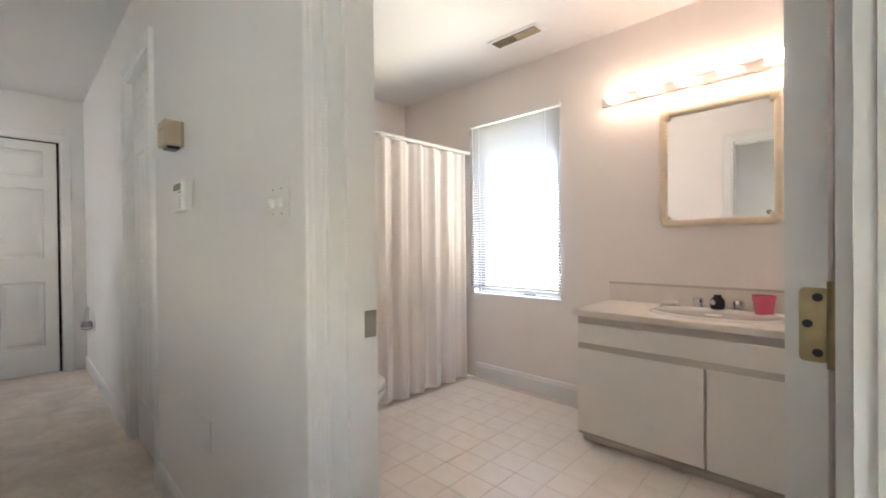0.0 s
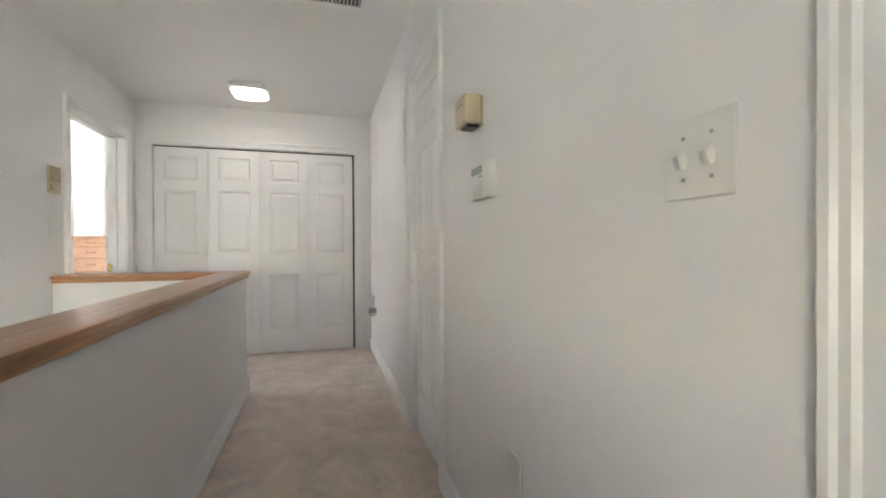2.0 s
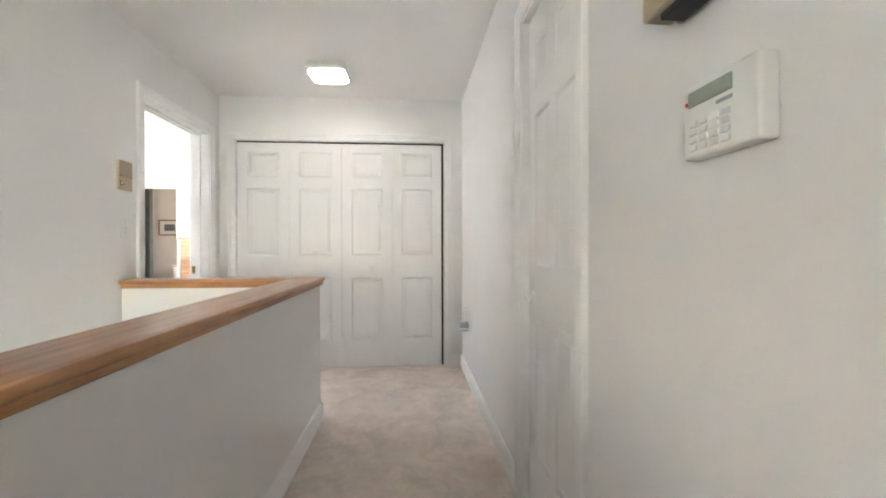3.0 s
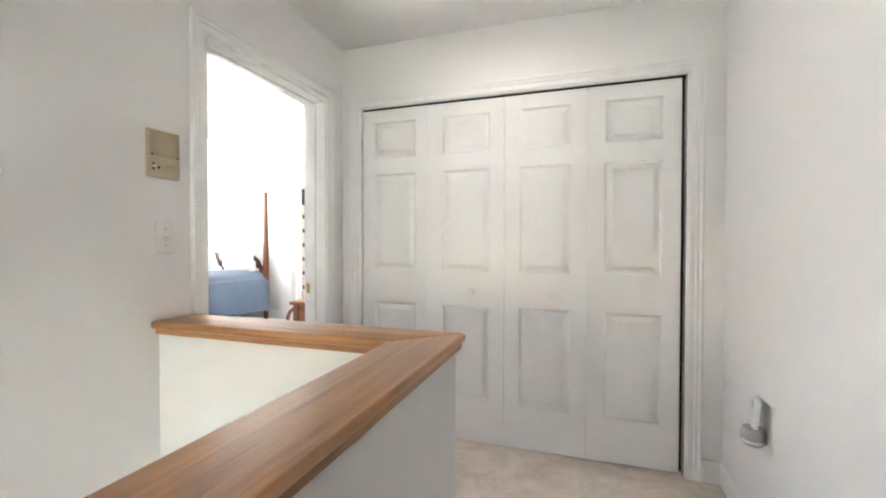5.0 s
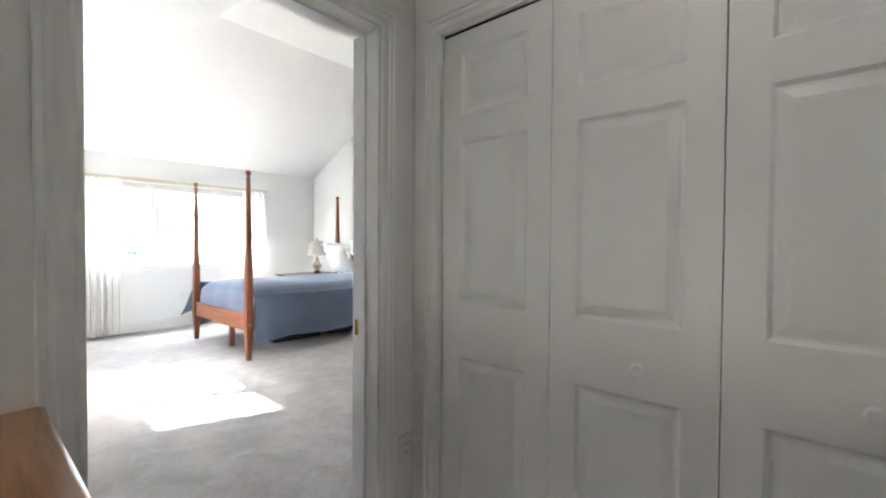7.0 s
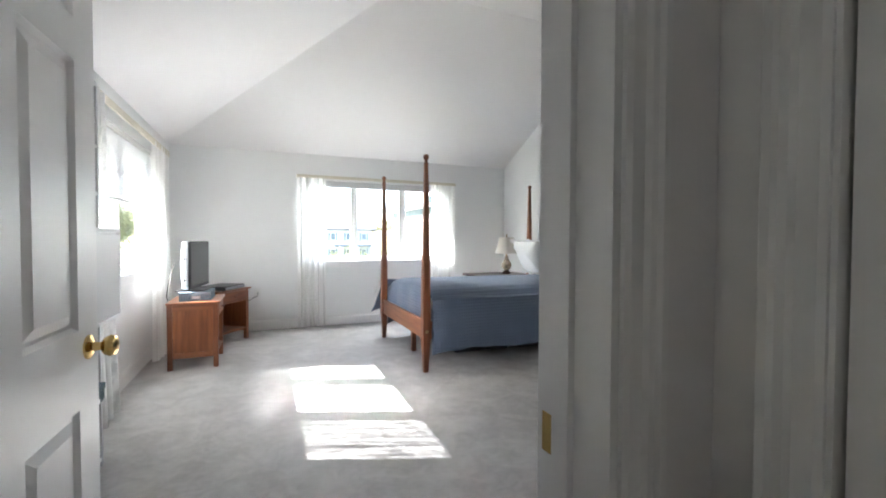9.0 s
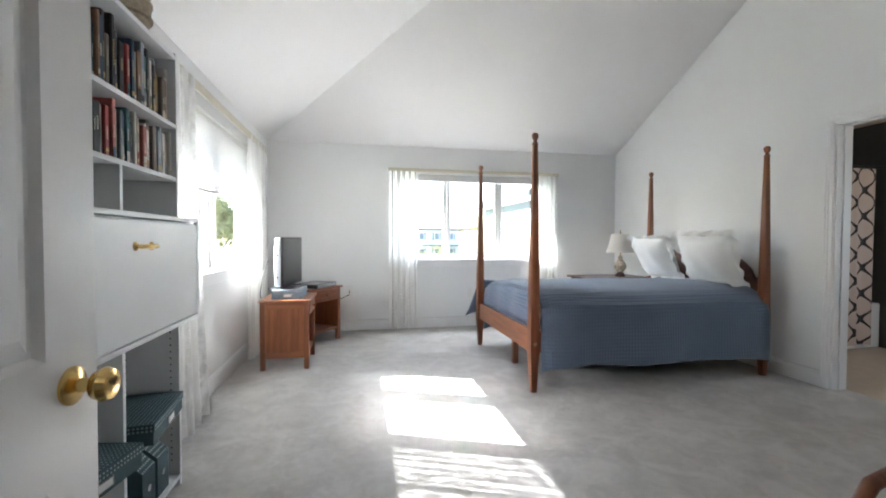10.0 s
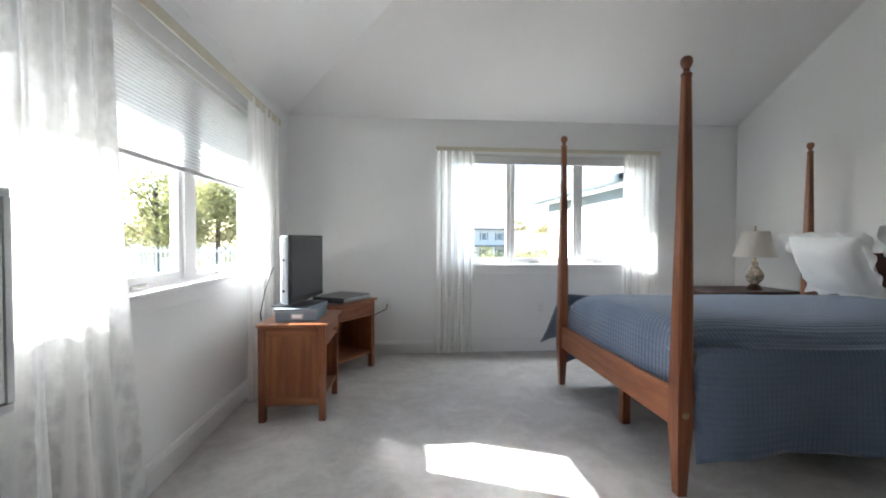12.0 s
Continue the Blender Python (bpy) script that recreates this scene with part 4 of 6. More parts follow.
# clutter under the bed, coloured black to stand for the deep shade there
for k, (x, y, l, w_, h_) in enumerate(((-6.45, -5.30, 0.62, 0.40, 0.15), (-7.15, -5.28, 0.50, 0.38, 0.19), (-6.75, -5.78, 0.7, 0.4, 0.16))):
    ub = thing("underbed_box", pose(x, y, 0, 0, 0, 4 * k - 4), "low storage box under the bed, black to deepen the shade there", "box", "boxes under the bed")
    part("body", B(-l / 2, l / 2, -w_ / 2, w_ / 2, 0, h_ - 0.02, 0.008), BLACKPL, ub)
    part("lid", B(-l / 2 - 0.006, l / 2 + 0.006, -w_ / 2 - 0.006, w_ / 2 + 0.006, h_ - 0.02, h_, 0.006), BLACKPL if k != 1 else GREYPL, ub)

# ---------- tables with drawers under the television ----------


def night_table(m, label):
    """Open night table, 0.43 x 0.50 m, with one drawer, panelled sides and a low shelf; its front faces -x."""
    t = thing("night_table", m, label, "table", "cherry night tables")
    W, D, H = 0.50, 0.41, 0.615
    part("tabletop", B(-D / 2 - 0.02, D / 2 + 0.005, -W / 2 - 0.02, W / 2 + 0.02, H - 0.018, H, 0.005), CHERRY_Y, t)
    for sx in (-1, 1):
        for sy in (-1, 1):
            x, y = sx * (D / 2 - 0.022), sy * (W / 2 - 0.022)
            part("leg", B(x - 0.021, x + 0.021, y - 0.021, y + 0.021, 0, H - 0.018, 0.003), CHERRY_Z, t)
    for sy in (-1, 1):
        y = sy * (W / 2 - 0.024)
        part("side_panel", B(-D / 2 + 0.043, D / 2 - 0.043, y - 0.006, y + 0.006, 0.15, H - 0.08), PANEL_Z, t, "figured veneer panel")
        part("side_rail", B(-D / 2 + 0.043, D / 2 - 0.043, y - 0.012, y + 0.012, H - 0.08, H - 0.018), CHERRY_X, t)
        part("side_rail", B(-D / 2 + 0.043, D / 2 - 0.043, y - 0.012, y + 0.012, 0.10, 0.15), CHERRY_X, t)
    part("back_panel", B(D / 2 - 0.03, D / 2 - 0.02, -W / 2 + 0.043, W / 2 - 0.043, 0.12, H - 0.018), PANEL_Z, t)
    part("shelf", B(-D / 2 + 0.01, D / 2 - 0.03, -W / 2 + 0.036, W / 2 - 0.036, 0.125, 0.143, 0.002), CHERRY_Y, t)
    part("drawer_floor", B(-D / 2 + 0.02, D / 2 - 0.03, -W / 2 + 0.036, W / 2 - 0.036, H - 0.155, H - 0.147), CHERRY_Y, t)
    dr = part("drawer", B(-D / 2 - 0.004, -D / 2 + 0.016, -W / 2 + 0.046, W / 2 - 0.046, H - 0.142, H - 0.024, 0.002), CHERRY_Y, t)
    part("drawer_knob", moved(lathe([(0.008, 0), (0.007, 0.010), (0.014, 0.017), (0.014, 0.024), (0.008, 0.029)], 18), pose(-D / 2 - 0.004, 0, H - 0.083, 0, -90, 0)), CHERRY_Z, dr, "turned wooden knob", True)
    return t


nt1 = night_table(pose(-3.685, -5.79, 0), "cherry night table with a drawer, carrying a television on a box")
nt2 = night_table(pose(-3.799, -6.585, 0, 0, 0, -35), "cherry night table carrying a black disc player")

bx = thing("storage_box", pose(-3.70, -5.78, 0.615), "blue dotted paper storage box under the television", "box", "dotted paper boxes")
part("body", B(-0.125, 0.135, -0.17, 0.17, 0, 0.062, 0.003), BLUEDOT, bx)
part("lid", B(-0.129, 0.139, -0.174, 0.174, 0.062, 0.082, 0.003), BLUEDOT, bx)
lh = part("label_holder", B(-0.04, 0.035, 0.1705, 0.174, 0.016, 0.048, 0.002), STEEL, bx, "metal label holder")
part("label_card", B(-0.030, 0.025, 0.1738, 0.1746, 0.022, 0.042), LAMINATE, lh)

tv = thing("television", pose(-3.682, -5.93, 0.697, 0, 0, -9), "flat silver-backed television, switched off", "television")
part("casing", B(0.0, 0.058, -0.284, 0.284, 0.020, 0.466, 0.020, 4), SILVERPL, tv, "silver rear casing", True)
part("back_bulge", B(0.055, 0.095, -0.20, 0.20, 0.09, 0.38, 0.018, 3), SILVERPL, tv, "", True)
part("bezel", B(-0.018, 0.002, -0.288, 0.288, 0.018, 0.470, 0.006), BLACKPL, tv)
part("screen", B(-0.0200, -0.0175, -0.270, 0.270, 0.050, 0.450), SCREEN, tv, "dark glossy screen")
for z in (0.10, 0.30):
    part("side_port", B(0.022, 0.040, 0.283, 0.2855, z, z + 0.014, 0.001), BLACKPL, tv)
part("stand_neck", B(0.0, 0.04, -0.06, 0.18, 0.008, 0.030, 0.004), BLACKPL, tv)
part("stand_foot", B(-0.12, 0.12, -0.02, 0.27, 0, 0.010, 0.004), BLACKPL, tv)
single("television_cable", tube([(-3.50, -5.80, 0.95), (-3.47, -5.72, 0.80), (-3.46, -5.66, 0.66), (-3.475, -5.63, 0.622)], 0.004), BLACKPL, "black cable hanging behind the television", "cable", smooth=True)
dv = thing("disc_player", pose(-3.83, -6.53, 0.615, 0, 0, -28), "slim black disc player on the table", "disc player")
part("body", B(-0.17, 0.14, -0.19, 0.19, 0.006, 0.05, 0.006), BLACKPL, dv)
part("front_trim", B(-0.173, -0.168, -0.185, 0.185, 0.012, 0.042, 0.002), GREYPL, dv)
for k in (-0.15, 0.15):
    part("rubber_foot", moved(lathe([(0.012, 0), (0.012, 0.007)], 10), pose(-0.12, k, 0)), BLACKPL, dv)
single("power_cable", tube([(-3.90, -6.86, 0.42), (-4.06, -6.93, 0.40), (-4.20, -6.98, 0.46), (-4.205, -7.045, 0.50)], 0.004), BLACKPL, "black power cable running to the outlet", "cable", smooth=True)
plate(pose(-4.20, -7.071, 0.50, 0, 0, 180), 0.075, 0.115, "white duplex outlet with a plug in it", "outlet")
plate(pose(-5.76, -7.071, 0.44, 0, 0, 180), 0.075, 0.115, "white duplex outlet on the wall under the window", "outlet")

# ---------- bedside table and lamp ----------
bt = thing("bedside_table", pose(-7.45, -6.52, 0), "dark wooden bedside table behind the bed", "table")
part("tabletop", B(-0.42, 0.45, -0.24, 0.25, 0.665, 0.69, 0.006), DARKWOOD, bt)
for sx in (-0.36, 0.38):
    for sy in (-0.19, 0.19):
        part("leg", B(sx - 0.02, sx + 0.02, sy - 0.02, sy + 0.02, 0, 0.665, 0.003), DARKWOOD, bt)
part("apron", B(-0.36, 0.38, -0.20, 0.20, 0.57, 0.664), DARKWOOD, bt)
lp = thing("table_lamp", pose(-7.57, -6.45, 0.69), "table lamp with a mottled ceramic base and pale bell shade", "lamp")
part("foot", lathe([(0.060, 0), (0.062, 0.012), (0.054, 0.022), (0.044, 0.038), (0.028, 0.051)], 24), DARKWOOD, lp, "dark turned foot", True)
part("body", lathe([(0.026, 0.050), (0.038, 0.062), (0.064, 0.092), (0.073, 0.125), (0.066, 0.160), (0.040, 0.195), (0.024, 0.222), (0.028, 0.240), (0.018, 0.262)], 28), CERAMIC, lp, "mottled brown and cream ceramic body", True)
part("neck", lathe([(0.010, 0.262), (0.010, 0.53)], 12), BRASS, lp, "", True)
part("shade", lathe([(0.172, 0.300), (0.153, 0.345), (0.131, 0.420), (0.115, 0.500), (0.107, 0.535)], 36, False), SHADEC, lp, "pale cloth bell shade", True)
part("finial", lathe([(0.006, 0.53), (0.010, 0.545), (0.006, 0.560), (0.011, 0.570), (0.004, 0.585)], 12), BRASS_OLD, lp, "", True)
part("harp_ring", lathe([(0.108, 0.530), (0.02, 0.534), (0.01, 0.537)], 24, False), STEEL, lp)

# ---------- curtains, rods and shades ----------


def curtain(m, width, height, folds, depth, material, label, flare=0.0, seed=1):
    ob = single("sheer_curtain", cloth(width, height, folds, depth, 110, 26, flare, seed), material, label, "curtain", "sheer curtains", True)
    ob.matrix_world = m
    return ob


# east window: cloth runs along y, facing -x
curtain(pose(-3.345, -3.94, 0.02, 0, 0, -90), 0.59, 2.10, 5, 0.030, LACE, "white lace curtain, sunlit, hanging to the carpet", 0.17, 3)
curtain(pose(-3.335, -5.84, 0.02, 0, 0, -90), 0.64, 2.10, 5, 0.022, CURTAIN, "white sheer curtain hanging by the television", 0.0, 8)
rod = thing("curtain_rod", pose(0, 0, 0), "flat cream curtain rod over the east window", "curtain rod", "curtain rods")
part("bar", B(-3.345, -3.335, -6.52, -3.94, 2.075, 2.135, 0.003), mat("cream_rod", (0.62, 0.58, 0.47), 0.5), rod)
for y in (-6.51, -3.95):
    part("return", B(-3.34, -3.24, y - 0.004, y + 0.004, 2.085, 2.125, 0.002), WHITEPL, rod)
curtain(pose(-5.06, -6.985, 0.02), 0.37, 2.02, 5, 0.018, CURTAIN, "white sheer curtain beside the back window", 0.0, 5)
curtain(pose(-6.97, -6.985, 0.02), 0.38, 2.02, 5, 0.018, CURTAIN, "white sheer curtain beside the back window", 0.0, 11)
rod2 = thing("curtain_rod", pose(0, 0, 0), "flat cream curtain rod over the back window", "curtain rod", "curtain rods")
part("bar", B(-6.98, -4.68, -6.975, -6.967, 2.005, 2.045, 0.003), bpy.data.materials["cream_rod"], rod2)
for x in (-6.975, -4.685):
    part("return", B(x - 0.004, x + 0.004, -7.07, -6.97, 2.005, 2.045, 0.002), WHITEPL, rod2)


def pleated(a0, a1, z0, z1, pitch=0.019, d=0.010):
    """Honeycomb shade: folded front in x, along y."""
    bm = bmesh.new()
    n = int((z1 - z0) / pitch) * 2
    rows = []
    for k in range(n + 1):
        z = z0 + (z1 - z0) * k / n
        x = d * (k % 2)
        rows.append((bm.verts.new((x, a0, z)), bm.verts.new((x, a1, z))))
    for a, b in zip(rows, rows[1:]):
        bm.faces.new((a[0], a[1], b[1], b[0]))
    return bm


cs = thing("cellular_shade", pose(-3.215, 0, 0), "white cellular shade drawn halfway down, sunlit from behind", "window shade")
part("cloth", pleated(-6.25, -3.99, 1.515, 2.03), SHADE, cs)
part("bottom_rail", B(-0.008, 0.018, -6.25, -3.99, 1.495, 1.517, 0.004), SHADESTACK, cs, "pale grey bottom rail")
part("head_rail", B(-0.012, 0.03, -6.26, -3.98, 2.028, 2.065, 0.004), WHITEPL, cs)
cs2 = thing("cellular_shade", pose(0, -7.09, 0), "cellular shade drawn up tight over the back window", "window shade")
part("folded_cloth", B(-6.82, -4.83, -0.02, 0.012, 1.905, 1.99, 0.004), SHADESTACK, cs2, "grey stacked cloth")
hk = thing("curtain_tieback_hook", pose(-3.245, -3.90, 1.92), "small white curtain hook on the wall", "hook")
part("arm", tube([(0, 0, 0), (-0.05, 0, 0.005), (-0.075, 0, 0.02), (-0.085, 0, 0.04)], 0.006), WHITEPL, hk, "", True)

# ---------- bookcase ----------
bc = thing("bookcase", pose(0, 0, 0), "tall white melamine bookcase with a drop-front cabinet", "bookcase")
F, K = -3.505, LX - 0.003  # front and back
Y0, Y1, YM = -3.862, -2.93, -3.39
for y in (Y0, Y1 - 0.018):
    part("side", B(F, K, y, y + 0.018, 0, 2.0, 0.001), LAMINATE, bc)
for z0, z1 in ((0.02, 0.8), (1.25, 1.415)):
    part("divider", B(F + 0.002, K, YM - 0.009, YM + 0.009, z0, z1, 0.001), LAMINATE, bc)
for z in (0.05, 0.372, 1.434, 1.676, 1.99):
    part("shelf", B(F + 0.001, K, Y0 + 0.018, Y1 - 0.018, z - 0.019, z, 0.001), LAMINATE, bc)
part("back", B(K - 0.004, K, Y0 + 0.018, Y1 - 0.018, 0.03, 1.98), LAMINATE, bc)
cab = part("cabinet_box", B(-3.590, F - 0.001, Y0 + 0.05, Y1, 0.815, 1.222, 0.001), LAMINATE, bc)
part("cabinet_top", B(-3.607, K, Y0 + 0.055, Y1 + 0.01, 1.225, 1.243, 0.002), LAMINATE, bc)
part("cabinet_floor", B(-3.607, K, Y0 + 0.055, Y1 + 0.01, 0.795, 0.813, 0.002), LAMINATE, bc)
fl = part("drop_front", B(-3.606, -3.592, Y0 + 0.073, Y1 - 0.01, 0.818, 1.215, 0.002), LAMINATE, bc, "plain white drop front")
part("cabinet_edge", B(-3.607, -3.59, Y0 + 0.053, Y0 + 0.069, 0.8135, 1.2245, 0.001), LAMINATE, bc)
hp = part("handle", tube([(-3.606, -3.357, 1.128), (-3.632, -3.352, 1.128), (-3.636, -3.332, 1.128), (-3.636, -3.292, 1.128), (-3.632, -3.272, 1.128), (-3.606, -3.267, 1.128)], 0.0075, 10), BRASS, fl, "twisted brass handle", True)
for y in (-3.364, -3.260):
    part("rosette", moved(lathe([(0.016, 0), (0.014, 0.004), (0.006, 0.007)], 14), pose(-3.606, y, 1.128, 0, -90, 0)), BRASS, fl, "", True)
holes = bmesh.new()
for y in (Y0 + 0.0185, YM - 0.0095):
    for x in (F + 0.035, K - 0.04):
        for k in range(22):
            z = 0.12 + k * 0.03
            if 0.35 < z < 0.40 or z > 0.78:
                continue
            box(holes, x - 0.003, x + 0.003, y - 0.001, y + 0.0008, z - 0.003, z + 0.003)
tagged(part("shelf_pin_holes", holes, DARK, bc, "rows of dark shelf-pin holes"), kind="stuff")

COVERS = [(0.06, 0.08, 0.09), (0.16, 0.19, 0.19), (0.30, 0.05, 0.045), (0.42, 0.36, 0.28), (0.02, 0.06, 0.11), (0.55, 0.52, 0.46), (0.03, 0.11, 0.12), (0.25, 0.14, 0.08), (0.015, 0.015, 0.018), (0.20, 0.17, 0.15), (0.22, 0.27, 0.30), (0.42, 0.28, 0.11), (0.62, 0.60, 0.55), (0.36, 0.12, 0.10)]
COVER_M = [mat("book_cloth_%s" % "abcdefghijklmn"[k], c, 0.55, vary=0.12, scale=25, fine=200, bump=0.08) for k, c in enumerate(COVERS)]
WORDS = ["dark", "grey", "red", "buff", "navy", "cream", "teal", "brown", "black", "taupe", "slate", "ochre", "white", "brick-red"]
rb = random.Random(12)
TITLE_M = [mat("pale_title_print", (0.62, 0.58, 0.48), 0.6), mat("gold_title_print", (0.5, 0.36, 0.12), 0.5), mat("dark_title_print", (0.04, 0.04, 0.05), 0.6)]


def text_bm(body, size):
    cu = bpy.data.curves.new("lettering", "FONT")
    cu.body, cu.size, cu.extrude = body, size, 0.0006
    cu.align_x, cu.align_y = "CENTER", "CENTER"
    ob = bpy.data.objects.new("lettering", cu)
    scene.collection.objects.link(ob)
    me = bpy.data.meshes.new_from_object(ob)
    bm = bmesh.new()
    bm.from_mesh(me)
    bpy.data.objects.remove(ob)
    bpy.data.meshes.remove(me)
    return bm


def book(y, z, t, h, depth, k, lean=0.0, words=""):
    """A standing book: its spine faces -x, its thickness runs along y."""
    ob = single("book", B(0, 0.004, 0, t, 0, h, 0.0015), COVER_M[k], "%s-bound book standing on the shelf" % WORDS[k], "book", "books on the bookcase shelves")
    ob.matrix_world = pose(F + 0.018 + rb.uniform(0, 0.02), y, z, lean, 0, 0)
    for name2, y0 in (("cover", 0.0), ("cover", t - 0.003)):
        part(name2, B(0.0045, depth, y0, y0 + 0.003, 0, h), COVER_M[k], ob)
    part("pages", B(0.0045, depth - 0.004, 0.0035, t - 0.0035, 0.003, h - 0.004), PAPER, ob)
    pale = sum(COVERS[k]) < 0.9
    tm = TITLE_M[rb.choice((0, 0, 1))] if pale else TITLE_M[2]
    if words:
        part("title", moved(text_bm(words, t * 0.62), Matrix.Translation((-0.0008, t / 2, h * 0.58)) @ Matrix(((0, 0, -1, 0), (0, -1, 0, 0), (-1, 0, 0, 0), (0, 0, 0, 1)))), tm, ob)
    else:
        a, n = rb.uniform(0.42, 0.6), rb.randrange(4, 9)
        c = 0.045 * h if rb.random() < 0.75 else 0.03 * h
        for q in range(n):
            part("title_bar", B(-0.0006, 0.0005, t * 0.36, t * 0.64, h * a + q * c - n * c / 2, h * a + (q + 0.62) * c - n * c / 2), tm, ob)
        if rb.random() < 0.25:
            part("label_block", B(-0.0005, 0.0005, t * 0.06, t * 0.94, h * 0.02, h * rb.uniform(0.2, 0.34)), COVER_M[rb.randrange(14)], ob)
        if rb.random() < 0.5:
            part("band", B(-0.0006, 0.0005, t * 0.08, t * 0.92, h * 0.10, h * rb.uniform(0.13, 0.2)), TITLE_M[rb.choice((0, 1, 2))], ob)
    return ob


for z, hmin, hmax, seed in ((1.435, 0.155, 0.212, 1), (1.677, 0.17, 0.265, 5)):
    rb.seed(seed)
    y = Y0 + 0.021
    k0 = 0
    while y < Y1 - 0.06:
        t = rb.uniform(0.011, 0.031)
        h = rb.uniform(hmin, hmax)
        k = rb.randrange(14)
        words = ""
        if z < 1.5 and abs(y - -3.20) < 0.016:
            words, t, h, k = "GONE GIRL", 0.034, 0.20, 8
        book(y, z, t, h, rb.uniform(0.13, 0.2), k, 0, words)
        y += t + rb.uniform(0.0006, 0.002)

# dotted boxes on the low shelf
for m_, wd, dp, ht, lab in ((pose(-3.40, -3.615, 0.373, 0, 0, 6), 0.36, 0.30, 0.062, "teal dotted document box lying on the low shelf"), (pose(-3.42, -3.16, 0.373, 0, 0, -10), 0.34, 0.30, 0.062, "teal dotted document box lying askew on the low shelf")):
    sb = thing("document_box", m_, lab, "box", "dotted paper boxes")
    part("body", B(-dp / 2, dp / 2 - 0.03, -wd / 2, wd / 2, 0, ht - 0.012, 0.003), TEALDOT, sb)
    part("lid", B(-dp / 2 - 0.004, dp / 2 - 0.026, -wd / 2 - 0.004, wd / 2 + 0.004, ht - 0.012, ht + 0.02, 0.003), TEALDOT, sb)
    lh = part("label_holder", B(-dp / 2 - 0.009, -dp / 2 - 0.003, -0.035, 0.035, 0.018, 0.050, 0.002), CHROME, sb, "metal label holder")
    part("label_card", B(-dp / 2 - 0.0105, -dp / 2 - 0.0088, -0.026, 0.026, 0.024, 0.044), LAMINATE, lh)
for y, k in ((-3.71, 0), (-3.585, 1)):
    fb = thing("magazine_file", pose(-3.40, y, 0.0505), "teal dotted magazine file standing at the bottom", "box", "dotted paper boxes")
    part("body", prism([(-0.09, 0.002), (0.12, 0.002), (0.12, 0.27), (0.02, 0.27), (-0.09, 0.17)], "y", -0.052, 0.052), TEALDOT, fb)
    part("finger_hole", moved(lathe([(0.013, 0), (0.013, 0.002)], 16), pose(-0.0905, 0, 0.09, 0, -90, 0)), CHROME, fb, "metal-rimmed finger hole")
bk = thing("wicker_basket", pose(-3.375, -3.65, 2.0), "woven wicker basket on top of the bookcase", "basket")
part("body", lathe([(0.085, 0), (0.10, 0.01), (0.11, 0.10), (0.105, 0.20), (0.10, 0.22), (0.088, 0.22), (0.09, 0.19)], 24), WICKER, bk, "", True)
for z in (0.05, 0.11, 0.17):
    part("band", lathe([(0.105, z), (0.116, z + 0.006), (0.116, z + 0.014), (0.105, z + 0.02)], 24, False), WICKER, bk, "", True)

# ---------- tall dresser, desk and chair ----------
ch = thing("tall_dresser", pose(-7.67, -2.83, 0), "tall oak chest of drawers with dark bail pulls", "dresser")
DRW = wood("golden_oak_drawers", (0.17, 0.062, 0.022), (0.34, 0.14, 0.052), "y", 0.35)
part("body", B(-0.21, 0.20, -0.42, 0.42, 0.05, 1.21, 0.004), DRW, ch)
part("dresser_top", B(-0.21, 0.225, -0.44, 0.44, 1.212, 1.24, 0.008), DRW, ch)
part("plinth", B(-0.20, 0.19, -0.41, 0.41, 0, 0.05), DARKWOOD, ch)
for k, (z0, z1) in enumerate(((0.08, 0.30), (0.32, 0.53), (0.55, 0.74), (0.76, 0.93), (0.95, 1.09), (1.105, 1.20))):
    dr = part("drawer", B(0.2005, 0.222, -0.395, 0.395, z0, z1, 0.004), DRW, ch)
    for s in (-0.2, 0.2):
        part("pull", tube([(0.222, s - 0.05, (z0 + z1) / 2), (0.240, s - 0.04, (z0 + z1) / 2 - 0.012), (0.240, s + 0.04, (z0 + z1) / 2 - 0.012), (0.222, s + 0.05, (z0 + z1) / 2)], 0.005), BLACKPL, dr, "dark metal bail pull", True)

dk = thing("writing_desk", pose(-5.67, -1.925, 0), "cherry writing desk against the wall by the door", "desk")
part("desktop", B(-0.60, 0.60, -0.20, 0.205, 0.725, 0.75, 0.006), CHERRY_X, dk)
part("apron", B(-0.55, 0.55, -0.17, 0.18, 0.67, 0.724), CHERRY_X, dk)
for sx in (-0.55, 0.55):
    for sy in (-0.165, 0.17):
        part("leg", B(sx - 0.022, sx + 0.022, sy - 0.022, sy + 0.022, 0, 0.724, 0.003), CHERRY_Z, dk)
for sx in (-0.55, 0.55):
    part("end_panel", B(sx - 0.008, sx + 0.008, -0.142, 0.147, 0.30, 0.668), PANEL_Z, dk, "figured veneer end panel")
    part("end_rail", B(sx - 0.012, sx + 0.012, -0.142, 0.147, 0.25, 0.299, 0.002), CHERRY_Y, dk)
cr = thing("bentwood_chair", pose(-5.65, -2.20, 0, 0, 0, 80), "bentwood desk armchair with a pale blue cushion", "chair")
part("seat", B(-0.20, 0.20, -0.19, 0.19, 0.43, 0.455, 0.012, 3), CHERRY_X, cr)
part("cushion", B(-0.19, 0.19, -0.18, 0.18, 0.456, 0.505, 0.022, 4), BLUECUSH, cr, "pale blue cushion", True)
for sx in (-0.17, 0.17):
    for sy in (-0.16, 0.16):
        part("leg", tube([(sx, sy, 0.44), (sx * 1.12, sy * 1.12, 0)], 0.016, 10), CHERRY_Z, cr, "", True)
